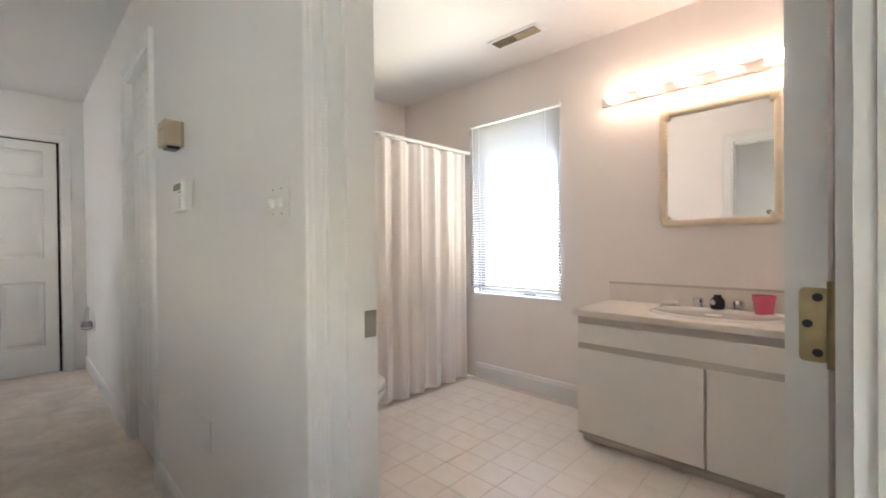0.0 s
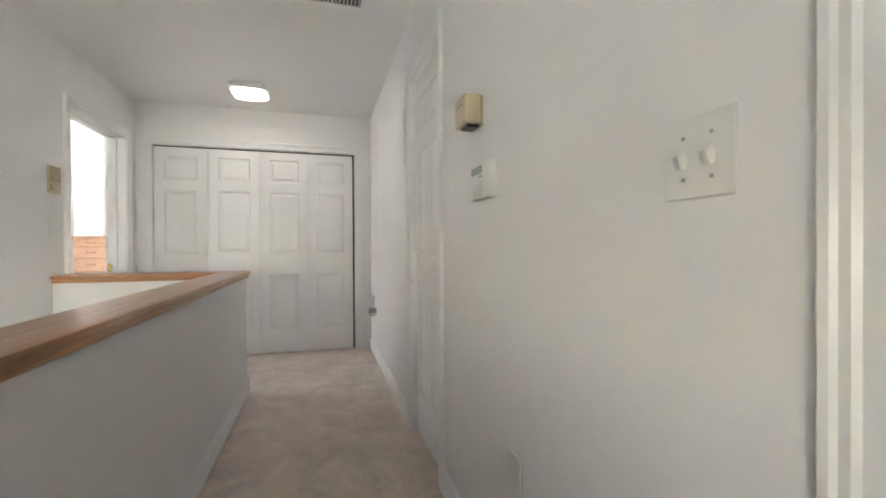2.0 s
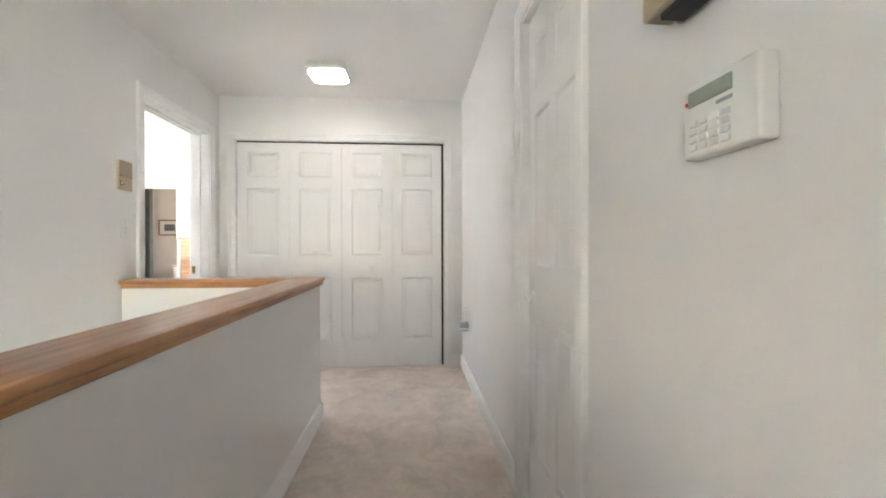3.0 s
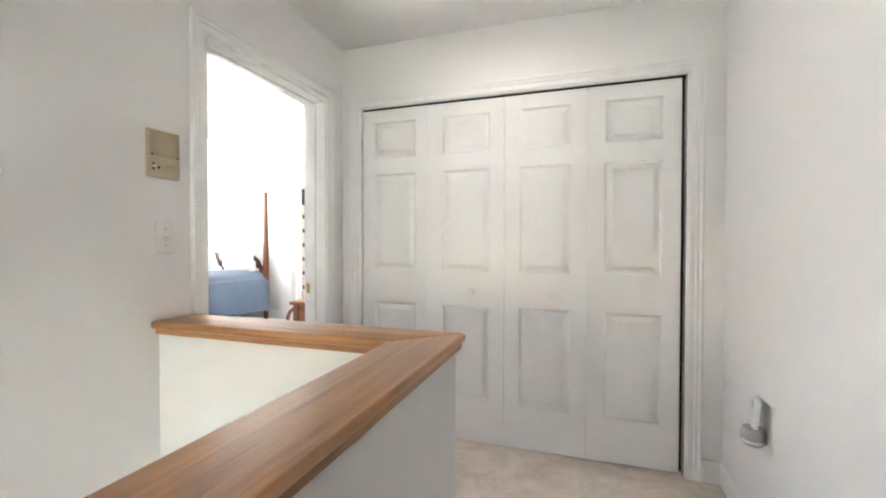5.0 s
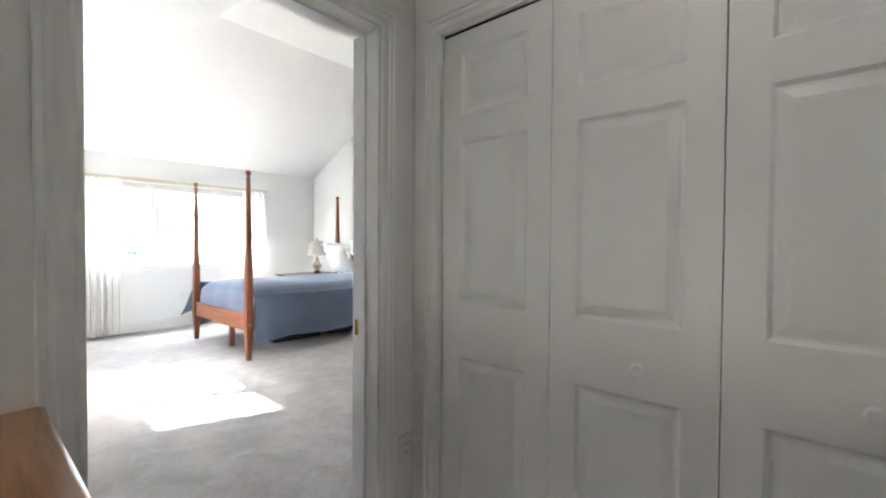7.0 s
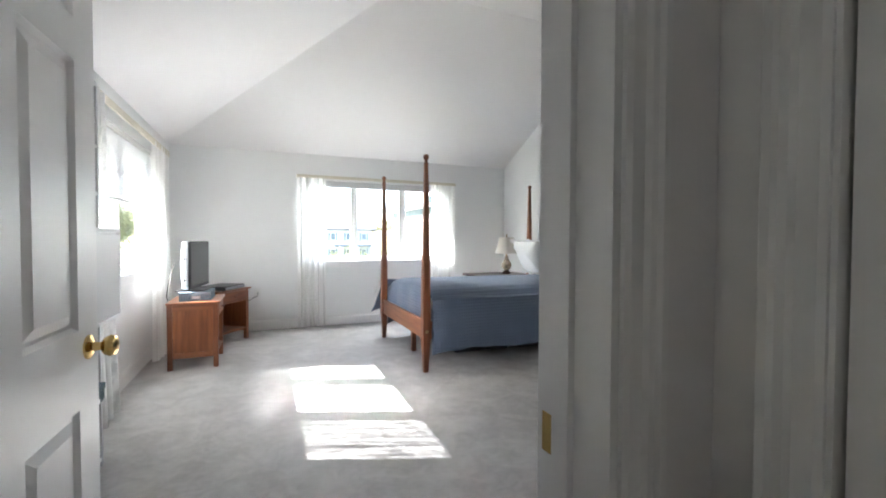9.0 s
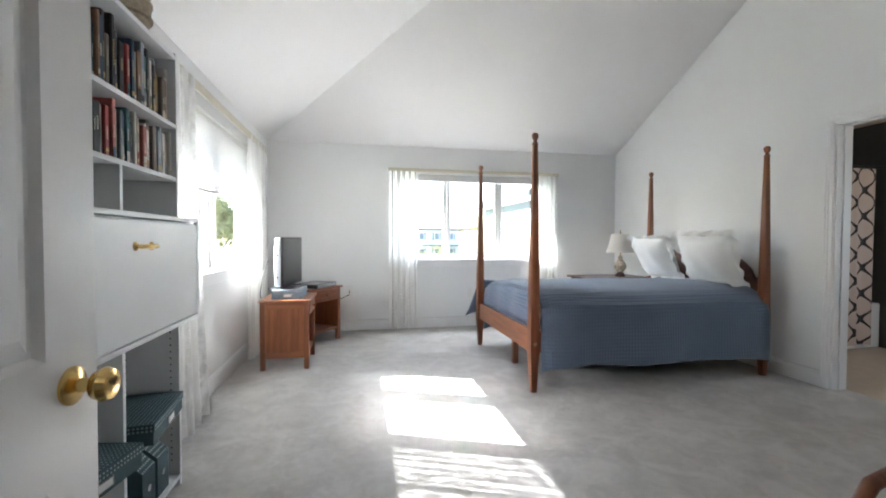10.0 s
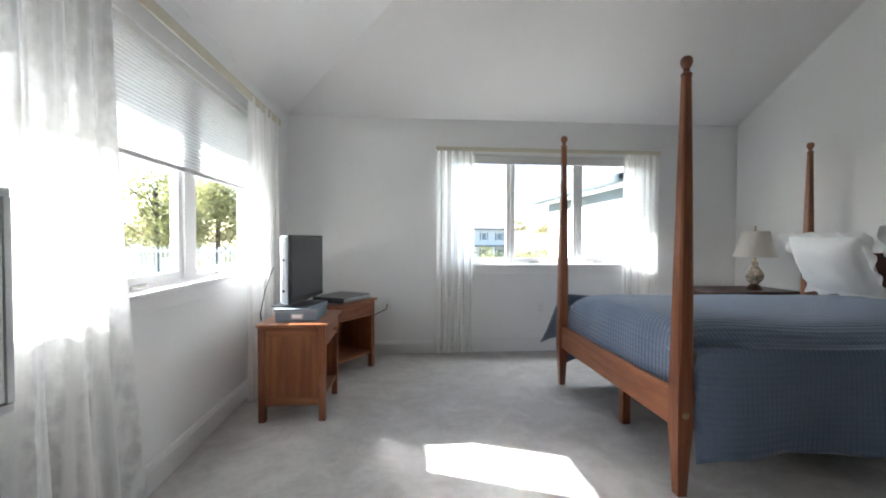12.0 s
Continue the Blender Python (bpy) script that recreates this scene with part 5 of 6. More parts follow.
part("back_hoop", tube([(0.19 * math.cos(a), 0.18 + 0.06 * math.sin(a), 0.44 + 0.22 * math.sin(a) ** 0.6) for a in [math.pi * k / 18 for k in range(19)]], 0.015, 10), CHERRY_Z, cr, "", True)
for s_ in (-0.225, 0.225):
    part("arm", tube([(s_ * 0.86, -0.03, 0.445), (s_ * 0.97, -0.045, 0.55), (s_, -0.055, 0.605), (s_, -0.09, 0.618), (s_, -0.15, 0.612), (s_, -0.195, 0.59), (s_, -0.22, 0.545), (s_ * 0.97, -0.215, 0.49), (s_ * 0.86, -0.17, 0.445)], 0.017, 10), CHERRY_Z, cr, "curved wooden arm", True)

# ---------- second bathroom ----------
c2 = single("patterned_shower_curtain", cloth(1.55, 1.84, 7, 0.022, 120, 8, 0, 21), LATTICE, "white shower curtain with a dark lattice pattern", "shower curtain", "", True)
c2.matrix_world = pose(-9.62, -5.12, 0.06)
r2 = thing("shower_rod", pose(0, 0, 0), "dark shower curtain rod", "shower rod")
part("bar", tube([(-9.85, -5.12, 1.92), (-8.04, -5.12, 1.92)], 0.012), BLACKPL, r2, "", True)


def toilet(m, label):
    t = thing("toilet", m, label, "toilet", "")
    part("base", lathe([(0.12, 0), (0.13, 0.02), (0.10, 0.10), (0.11, 0.22), (0.17, 0.34), (0.185, 0.38)], 28), PORCELAIN, t, "", True).scale = (1.0, 1.25, 1.0)
    part("rim", lathe([(0.185, 0.375), (0.190, 0.385), (0.187, 0.40), (0.12, 0.402)], 28), PORCELAIN, t, "", True).scale = (1.0, 1.25, 1.0)
    part("lid", lathe([(0.186, 0.404), (0.190, 0.412), (0.182, 0.424), (0.02, 0.428)], 28), PORCELAIN, t, "closed lid", True).scale = (1.0, 1.25, 1.0)
    part("tank", B(-0.23, 0.23, -0.44, -0.24, 0.36, 0.70, 0.03, 3), PORCELAIN, t, "", True)
    part("tank_lid", B(-0.24, 0.24, -0.45, -0.23, 0.70, 0.735, 0.012, 3), PORCELAIN, t, "", True)
    part("pedestal_back", B(-0.11, 0.11, -0.38, 0.0, 0, 0.36, 0.02), PORCELAIN, t)
    part("flush_lever", B(-0.20, -0.13, -0.228, -0.215, 0.63, 0.645, 0.004), CHROME, t)
    return t


toilet(pose(-9.93, -4.60, -0.004, 0, 0, -90), "white toilet with its lid closed in the dim bathroom")
tb = thing("bathtub", pose(0, 0, 0), "bathtub behind the lattice curtain", "bathtub")
part("apron", B(-9.84, -8.05, -5.88, -5.18, -0.003, 0.48, 0.02, 3), PORCELAIN, tb)
pf = thing("framed_picture", pose(-10.4, -5.0, 1.52), "small brown-framed print with a pale mat", "picture")
part("mount", B(0, 0.012, -0.20, 0.20, -0.14, 0.14), PAPER, pf)
part("print", B(0.012, 0.013, -0.11, 0.11, -0.07, 0.07), mat("dull_landscape_print", (0.12, 0.12, 0.10), 0.6, vary=0.5, scale=18), pf)
for y0, y1, z0, z1 in ((-0.225, 0.225, 0.14, 0.168), (-0.225, 0.225, -0.168, -0.14), (-0.225, -0.20, -0.14, 0.14), (0.20, 0.225, -0.14, 0.14)):
    part("rail", B(0, 0.022, y0, y1, z0, z1, 0.004), CHERRY_Y, pf)

# ---------- hall fixtures ----------
cl = thing("ceiling_lamp", pose(-4.25, -0.49, HZ), "lit square frosted-glass ceiling lamp", "ceiling lamp")
part("base_plate", B(-0.12, 0.12, -0.12, 0.12, -0.018, 0, 0.003), WHITEPL, cl)


def dish_bm():
    bm = bmesh.new()
    rings = []
    for r, z in ((0.136, -0.058), (0.128, -0.070), (0.105, -0.080), (0.06, -0.085)):
        pts = []
        for k in range(32):
            a = 2 * math.pi * k / 32
            c, s = math.cos(a), math.sin(a)
            q = (abs(c) ** 5 + abs(s) ** 5) ** (-1 / 5)
            pts.append(bm.verts.new((r * q * c, r * q * s, z)))
        rings.append(pts)
    for a, b in zip(rings, rings[1:]):
        for k in range(32):
            bm.faces.new((a[k], a[(k + 1) % 32], b[(k + 1) % 32], b[k]))
    bm.faces.new(rings[-1])
    bmesh.ops.recalc_face_normals(bm, faces=bm.faces[:])
    return bm


part("rim", B(-0.142, 0.142, -0.142, 0.142, -0.060, -0.0185, 0.012, 3), WHITEPL, cl, "white rim", True)
part("glass_dish", dish_bm(), LAMPGLASS, cl, "glowing frosted glass dish", True)

rg = thing("return_air_grille", pose(-2.64, 0.07, HZ), "white ceiling return-air grille with dark slots", "vent")
part("backing", B(-0.17, 0.17, -0.23, 0.23, -0.003, -0.001), DARK, rg)
for x0, x1, y0, y1 in ((-0.205, -0.165, -0.265, 0.265), (0.165, 0.205, -0.265, 0.265), (-0.165, 0.165, -0.265, -0.225), (-0.165, 0.165, 0.225, 0.265)):
    part("rim", B(x0, x1, y0, y1, -0.012, 0, 0.003), TRIM, rg)
for k in range(22):
    part("slat", moved(B(-0.165, 0.165, -0.0055, 0.0055, -0.0015, 0.0015), pose(0, -0.215 + k * 0.0205, -0.008, 35)), STEEL, rg)
for y in (-0.075, 0.075):
    part("cross_bar", B(-0.165, 0.165, y - 0.003, y + 0.003, -0.014, -0.0125), TRIM, rg)

th = thing("thermostat", pose(-1.73, 0.585, 1.52), "beige wall thermostat with a dark vented base", "thermostat")
part("base", B(-0.045, 0.045, -0.012, 0, -0.048, 0.048, 0.003), BEIGEDK, th)
part("cover", B(-0.058, 0.050, -0.066, -0.012, -0.046, 0.050, 0.006), BEIGEPL, th)
part("vent", B(-0.02, 0.04, -0.056, -0.014, -0.058, -0.0465, 0.002), BLACKPL, th, "dark vent")
part("lever", B(-0.061, -0.057, -0.046, -0.022, 0.0, 0.008, 0.001), BEIGEDK, th)
part("scale_bar", B(-0.03, 0.03, -0.0675, -0.0655, 0.012, 0.022), BEIGEDK, th)

kp = thing("alarm_keypad", pose(-1.655, 0.585, 1.284), "white alarm keypad with a grey display", "keypad")
part("body", B(-0.075, 0.075, -0.030, 0, -0.060, 0.055, 0.006, 3), WHITEPL, kp)
part("display", B(-0.060, 0.030, -0.032, -0.029, 0.020, 0.044, 0.002), LCD, kp, "grey-green display")
part("indicator", B(-0.066, -0.062, -0.032, -0.029, 0.024, 0.030), mat("red_indicator", (0.5, 0.05, 0.04), 0.4), kp, "small red light")
part("logo_bar", B(0.0, 0.03, -0.0312, -0.0295, 0.008, 0.013), GREYPL, kp)
for r in range(4):
    for c in range(4):
        part("key", B(-0.055 + c * 0.022, -0.039 + c * 0.022, -0.033, -0.029, -0.012 - r * 0.0125, -0.003 - r * 0.0125, 0.001), SILVERPL if c == 3 else WHITEPL, kp)

plate(pose(-0.878, 0.585, 1.20), 0.114, 0.117, "white double light-switch plate", "toggle2")
plate(pose(-1.455, 0.585, 0.448), 0.072, 0.115, "white blank wall plate", "blank")
plate(pose(-3.662, -1.556, 1.206, 0, 0, 180), 0.072, 0.116, "white single light-switch plate beside the bedroom door", "toggle1")
plate(pose(-4.838, -1.556, 0.41, 0, 0, 180), 0.07, 0.115, "white outlet low beside the closet", "outlet")

ic = thing("intercom", pose(-3.655, -1.556, 1.508, 0, 0, 180), "beige wall intercom panel with a slotted speaker", "intercom")
part("panel", B(-0.062, 0.062, -0.014, 0, -0.086, 0.086, 0.003), BEIGEPL, ic)
sp = part("speaker_plate", B(-0.056, 0.056, -0.0165, -0.0135, -0.012, 0.080, 0.002), BEIGEDK, ic)
for k in range(9):
    w = 0.036 * math.sqrt(max(0.1, 1 - ((k - 4) / 5) ** 2))
    part("slot", B(-w, w, -0.0172, -0.0163, 0.006 + k * 0.0078, 0.0085 + k * 0.0078), BEIGEPL, sp)
for x in (-0.050, 0.050):
    part("screw", moved(lathe([(0.0035, 0), (0.0035, 0.002)], 10), pose(x, -0.0165, -0.006, 90)), BLACKPL, ic)
part("talk_button", B(0.008, 0.034, -0.020, -0.0135, -0.052, -0.038, 0.004), BEIGEPL, ic)
part("switch", B(-0.026, -0.020, -0.019, -0.0135, -0.056, -0.046, 0.001), BLACKPL, ic)
part("lever", B(-0.046, -0.042, -0.019, -0.0135, -0.062, -0.034, 0.001), BLACKPL, ic)
part("lever_cap", B(-0.050, -0.038, -0.026, -0.019, -0.052, -0.044, 0.002), WHITEPL, ic)

fl2 = thing("plug_in_flashlight", pose(-4.36, 0.585, 0.505), "grey rechargeable flashlight plugged into the wall", "flashlight")
part("wall_plate", B(-0.036, 0.036, -0.005, 0, -0.058, 0.058, 0.003), WHITEPL, fl2)
part("grip", tube([(0.012, -0.040, -0.012), (0.013, -0.036, 0.030), (0.012, -0.032, 0.058), (0, -0.031, 0.066), (-0.012, -0.032, 0.058), (-0.013, -0.036, 0.030), (-0.012, -0.040, -0.012)], 0.0085, 10), SILVERPL, fl2, "looped grey grip", True)
part("head", moved(lathe([(0.014, 0.010), (0.026, 0.004), (0.030, -0.010), (0.030, -0.030), (0.022, -0.038), (0.006, -0.041)], 20), pose(0, -0.038, -0.012)), GREYPL, fl2, "rounded grey lamp head", True)
part("lens_ring", moved(lathe([(0.0305, -0.022), (0.0315, -0.026), (0.0305, -0.030)], 20, False), pose(0, -0.038, -0.012)), SILVERPL, fl2, "", True)
fl2.scale = (1.45, 1.3, 1.5)
part("button", B(-0.005, 0.005, -0.041, -0.030, -0.004, 0.010, 0.002), BLACKPL, fl2)

# ---------- bathroom ----------
vn = thing("vanity_cabinet", pose(0, 0, -0.018), "white laminate vanity with channel pulls", "vanity cabinet")
VX, VF = -0.945, 2.275
part("body", B(VX, 0.348, VF + 0.02, BY - 0.015, 0.085, 0.715), VANITY, vn)
part("toe_kick", B(VX + 0.005, 0.348, VF + 0.06, BY - 0.02, 0.017, 0.085), PULL, vn, "recessed base")
part("base_strip", B(VX, 0.348, VF + 0.012, VF + 0.058, 0.072, 0.084), STEEL, vn, "metal edging strip")
part("channel", B(VX + 0.002, 0.347, VF + 0.008, VF + 0.0195, 0.678, 0.712), PULL, vn, "grey channel pull")
part("channel", B(VX + 0.002, 0.347, VF + 0.008, VF + 0.0195, 0.540, 0.572), PULL, vn, "grey channel pull")
part("false_drawer_front", B(VX, 0.347, VF, VF + 0.0195, 0.573, 0.677, 0.003), VANITY, vn)
part("door", B(VX, -0.343, VF, VF + 0.0195, 0.088, 0.540, 0.003), VANITY, vn)
part("door", B(-0.333, 0.347, VF, VF + 0.0195, 0.088, 0.540, 0.003), VANITY, vn)
part("door_gap", B(-0.3425, -0.3335, VF + 0.012, VF + 0.0198, 0.088, 0.540), PULL, vn)

ct = thing("vanity_worktop", pose(0, 0, -0.018), "pale laminate worktop with a low backsplash", "worktop")
part("top", B(VX - 0.02, 0.349, VF - 0.022, BY - 0.001, 0.718, 0.752, 0.005), COUNTER, ct)
part("backsplash", B(VX - 0.02, 0.349, BY - 0.02, BY - 0.001, 0.7525, 0.868, 0.003), COUNTER, ct)
part("splash_edge", B(VX - 0.02, 0.349, BY - 0.0215, BY - 0.0195, 0.856, 0.869, 0.001), PULL, ct)
sk = thing("wash_basin", pose(-0.35, 2.50, 0.734), "shallow white oval wash basin set in the worktop", "sink")
part("rim", lathe([(0.185, 0.0), (0.20, 0.012), (0.215, 0.014), (0.228, 0.006), (0.230, 0.0)], 40, False), PORCELAIN, sk, "", True).scale = (1.25, 0.82, 1)
part("bowl", lathe([(0.200, 0.012), (0.165, 0.004), (0.10, 0.003), (0.03, 0.0025)], 40, False), PORCELAIN, sk, "", True).scale = (1.25, 0.82, 1)
fc = thing("basin_tap", pose(-0.37, 2.70, 0.735), "low chrome basin tap with two handles", "tap")
part("deck", B(-0.11, 0.11, -0.025, 0.025, 0, 0.014, 0.006), CHROME, fc, "", True)
part("spout", tube([(0, 0, 0.01), (0, -0.01, 0.045), (0, -0.05, 0.060), (0, -0.11, 0.050)], 0.012, 12), CHROME, fc, "", True)
for s in (-0.09, 0.09):
    part("handle", moved(lathe([(0.022, 0.012), (0.022, 0.03), (0.026, 0.045), (0.02, 0.058)], 16), pose(s, 0, 0)), CHROME, fc, "", True)
bt2 = thing("black_bottle", pose(-0.362, 2.655, 0.748), "small black bottle by the tap", "bottle")
part("body", lathe([(0.030, 0), (0.034, 0.02), (0.032, 0.045), (0.018, 0.062), (0.016, 0.072)], 20), BLACKPL, bt2, "", True)
cp = thing("tumbler", pose(-0.167, 2.63, 0.735), "pink plastic tumbler on the worktop", "cup")
part("cup", lathe([(0.033, 0), (0.034, 0.004), (0.048, 0.095), (0.050, 0.098), (0.046, 0.098), (0.030, 0.008)], 28), PINK, cp, "", True)
so = thing("soap_dish", pose(-0.585, 2.66, 0.735), "white soap on a small dish", "soap")
part("dish", B(-0.05, 0.05, -0.03, 0.03, 0, 0.010, 0.004), PORCELAIN, so, "", True)
part("soap_bar", B(-0.038, 0.038, -0.022, 0.022, 0.0105, 0.034, 0.010, 3), SOAP, so, "", True)

mr = thing("wall_mirror", pose(-0.385, BY, 1.515), "bathroom mirror in a cream rounded frame", "mirror")
part("glass", B(-0.25, 0.255, -0.018, -0.012, -0.305, 0.305), MIRROR, mr, "mirror glass")
part("backing", B(-0.26, 0.265, -0.012, -0.001, -0.315, 0.315), PULL, mr)
part("side_rail", B(-0.282, -0.240, -0.040, -0.0005, -0.300, 0.300, 0.017, 4), FRAMEW, mr, "", True)
part("side_rail", B(0.245, 0.287, -0.040, -0.0005, -0.300, 0.300, 0.017, 4), FRAMEW, mr, "", True)
part("cross_rail", B(-0.250, 0.255, -0.040, -0.0005, 0.293, 0.335, 0.017, 4), FRAMEW, mr, "", True)
part("cross_rail", B(-0.250, 0.255, -0.040, -0.0005, -0.335, -0.293, 0.017, 4), FRAMEW, mr, "", True)
for sx in (-0.248, 0.253):
    for sz in (-0.300, 0.300):
        part("corner_joint", B(sx - 0.027, sx + 0.027, -0.0405, -0.0005, sz - 0.030, sz + 0.030, 0.018, 4), FRAMEW, mr, "", True)
part("sticker", moved(lathe([(0.012, 0), (0.012, 0.001)], 16), pose(0.225, -0.018, -0.275, 90)), GREYPL, mr)

BARPLATE = mat("mirror_chrome_strip", (0.80, 0.74, 0.70), 0.34, 1.0, vary=0.02, bump=0)
vl = thing("vanity_light_bar", pose(-0.43, BY, 1.985), "chrome strip light with lit globe bulbs", "wall lamp")
part("back_plate", B(-0.575, 0.60, -0.030, -0.0005, -0.028, 0.028, 0.008), BARPLATE, vl, "mirror-bright metal strip")
for x in (-0.475, -0.29, -0.09, 0.107, 0.305, 0.50):
    bu = part("bulb", moved(lathe([(0.013, 0.0), (0.018, 0.018), (0.036, 0.040), (0.043, 0.062), (0.036, 0.090), (0.018, 0.103), (0.004, 0.106)], 20), pose(x, -0.034, 0, 90)), BULB, vl, "glowing globe bulb", True)
    part("socket", moved(lathe([(0.024, 0), (0.022, 0.012), (0.016, 0.014)], 16), pose(x, -0.030, 0, 90)), CHROME, bu, "", True)

sc = single("shower_curtain", cloth(1.40, 1.80, 9, 0.026, 140, 16, 0, 31), SHOWER, "cream shower curtain hanging in soft folds", "shower curtain", "", True)
sc.matrix_world = pose(-2.12, 1.30, 0.02, 0, 0, 90)
sr = thing("shower_rail", pose(0, 0, 0), "white shower rail with curtain rings", "shower rod")
part("bar", tube([(-2.12, 0.71, 1.845), (-2.12, BY - 0.001, 1.845)], 0.0125, 12), WHITEPL, sr, "", True)
part("flange", moved(lathe([(0.030, 0), (0.030, 0.006), (0.016, 0.012)], 16), pose(-2.12, BY, 1.845, 90)), WHITEPL, sr, "", True)
for k in range(12):
    y = 1.36 + k * 0.118
    part("ring", tube([(-2.12 + 0.024 * math.cos(a), y, 1.830 + 0.034 * math.sin(a)) for a in [2 * math.pi * q / 14 for q in range(15)]], 0.003, 6), WHITEPL, sr, "", True)
tb2 = thing("bathtub", pose(0, 0, 0), "white bathtub behind the curtain", "bathtub")
part("apron", B(-2.94, -2.19, 0.712, BY - 0.002, -0.001, 0.42, 0.02, 3), PORCELAIN, tb2)
toilet(pose(-1.62, 1.21, 0), "white toilet beside the shower curtain")

bl = thing("venetian_blind", pose(-1.705, BY - 0.022, 0), "white slatted blind over the bathroom window", "blind")
part("head_rail", B(-0.41, 0.41, -0.014, 0.014, 2.045, 2.07, 0.003), WHITEPL, bl)
part("bottom_rail", B(-0.405, 0.405, -0.012, 0.012, 0.742, 0.752, 0.003), WHITEPL, bl)
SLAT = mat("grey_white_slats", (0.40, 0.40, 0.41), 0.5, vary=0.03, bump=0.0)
sm = None
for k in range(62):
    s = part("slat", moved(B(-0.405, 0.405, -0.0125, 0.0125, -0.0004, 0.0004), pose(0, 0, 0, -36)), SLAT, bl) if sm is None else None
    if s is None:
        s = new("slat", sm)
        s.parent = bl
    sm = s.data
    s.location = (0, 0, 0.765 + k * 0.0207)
for x in (-0.30, 0.30):
    part("ladder_cord", tube([(x, -0.0135, 0.75), (x, -0.0135, 2.05)], 0.0012, 5), WHITEPL, bl)
part("tilt_wand", tube([(-0.36, -0.02, 2.04), (-0.36, -0.024, 1.35)], 0.0035, 6), WHITEPL, bl)

bv = thing("ceiling_register", pose(-1.405, 2.39, HZ), "white ceiling air register with dark louvres", "vent")
part("rim", B(-0.185, 0.185, -0.065, 0.065, -0.006, 0, 0.003), TRIM, bv)
part("backing", B(-0.16, 0.16, -0.042, 0.042, -0.0075, -0.006), DARK, bv)
for k in range(14):
    part("louvre", moved(B(-0.0035, 0.0035, -0.042, 0.042, -0.001, 0.001), pose(-0.15 + k * 0.0115, 0, -0.010, 0, 35, 0)), BEIGEPL, bv)
    part("louvre", moved(B(-0.0035, 0.0035, -0.042, 0.042, -0.001, 0.001), pose(0.008 + k * 0.0115, 0, -0.010, 0, -35, 0)), BEIGEDK, bv)

# ---------- outdoors ----------
GZ = -1.1
GRASS = mat("dry_lawn", (0.15, 0.14, 0.07), 0.95, vary=0.35, scale=0.25, fine=6, bump=0.3)
SIDING = mat("white_clapboard", (0.72, 0.73, 0.74), 0.6, vary=0.03, scale=1, bump=0.02)
BLUEHOUSE = mat("pale_blue_clapboard", (0.48, 0.54, 0.60), 0.6, vary=0.03, scale=1, bump=0.02)
TANHOUSE = mat("tan_clapboard", (0.42, 0.35, 0.28), 0.6, vary=0.03, scale=1, bump=0.02)
ROOF = mat("grey_asphalt_shingles", (0.20, 0.20, 0.21), 0.9, vary=0.25, scale=3, fine=40, bump=0.3)
GUTTER = mat("slate_blue_gutter", (0.10, 0.14, 0.17), 0.5, vary=0.04, bump=0.01)
WINDARK = mat("dark_house_window", (0.20, 0.23, 0.26), 0.15, vary=0.1, bump=0)
BARK = mat("grey_bark", (0.12, 0.095, 0.07), 0.9, vary=0.3, scale=12, fine=60, bump=0.6)
LEAF = mat("yellow_green_leaves", (0.33, 0.33, 0.15), 0.7, vary=0.5, scale=3, bump=0)


def leafy(m, share):
    """Thin leaves: part of the sunlight passes through them."""
    nt = m.node_tree
    b = nt.nodes["Principled BSDF"]
    tr, mx = nt.nodes.new("ShaderNodeBsdfTranslucent"), nt.nodes.new("ShaderNodeMixShader")
    nt.links.new(b.inputs["Base Color"].links[0].from_socket, tr.inputs["Color"])
    mx.inputs[0].default_value = share
    nt.links.new(b.outputs[0], mx.inputs[1])
    nt.links.new(tr.outputs[0], mx.inputs[2])
    nt.links.new(mx.outputs[0], nt.nodes["Material Output"].inputs["Surface"])


leafy(LEAF, 0.4)
LEAF2 = mat("autumn_woods", (0.30, 0.26, 0.13), 0.9, vary=0.5, scale=0.12, fine=1.5, bump=0.2)
structure("ground", prism([(-600, -900), (600, -900), (600, 600), (-600, 600)], "z", GZ - 0.3, GZ), GRASS, "dry yellow-green lawn")

# eave over the window beside the television
structure("roof_eave", B(-2.97, -2.48, -7.9, -2.4, 2.33, 2.45), SIDING, "white boxed roof eave")

# unseen slab added outside to block direct sun through the stair window
structure("roof_slab", B(1.33, 3.7, -3.2, 1.2, 2.12, 2.25), SIDING, "unseen roof slab added to keep sun out of the stair window")

# wing of the same house, seen past the back window
wg = thing("house_wing", pose(0, 0, 0), "white clapboard wing of the house with a slate-blue gutter", "house")
part("wall", B(-12.0, -6.98, -10.28, -7.24, GZ, 1.82), SIDING, wg)
for k in range(22):
    z = GZ + 0.1 + k * 0.125
    part("clapboard", prism([(-6.979, z), (-6.955, z), (-6.975, z + 0.125)], "y", -10.28, -7.24), SIDING, wg)
part("roof", prism([(-6.75, 1.79), (-6.75, 1.87), (-9.5, 3.85), (-12.3, 1.87), (-12.3, 1.79), (-9.5, 3.75)], "y", -10.36, -7.235), ROOF, wg)
part("soffit", B(-7.0, -6.76, -10.34, -7.24, 1.765, 1.782), SIDING, wg)
part("gutter", B(-6.755, -6.67, -10.36, -7.235, 1.775, 1.875, 0.02), GUTTER, wg, "slate-blue gutter")
part("fascia", B(-6.985, -6.955, -10.28, -7.24, 1.64, 1.765), GUTTER, wg)
ww = part("window", B(-6.975, -6.93, -9.02, -8.60, 0.45, 1.60), TRIM, wg)
part("pane", B(-6.93, -6.925, -8.97, -8.83, 0.52, 1.54), WINDARK, ww)
part("pane", B(-6.93, -6.925, -8.79, -8.65, 0.52, 1.54), WINDARK, ww)


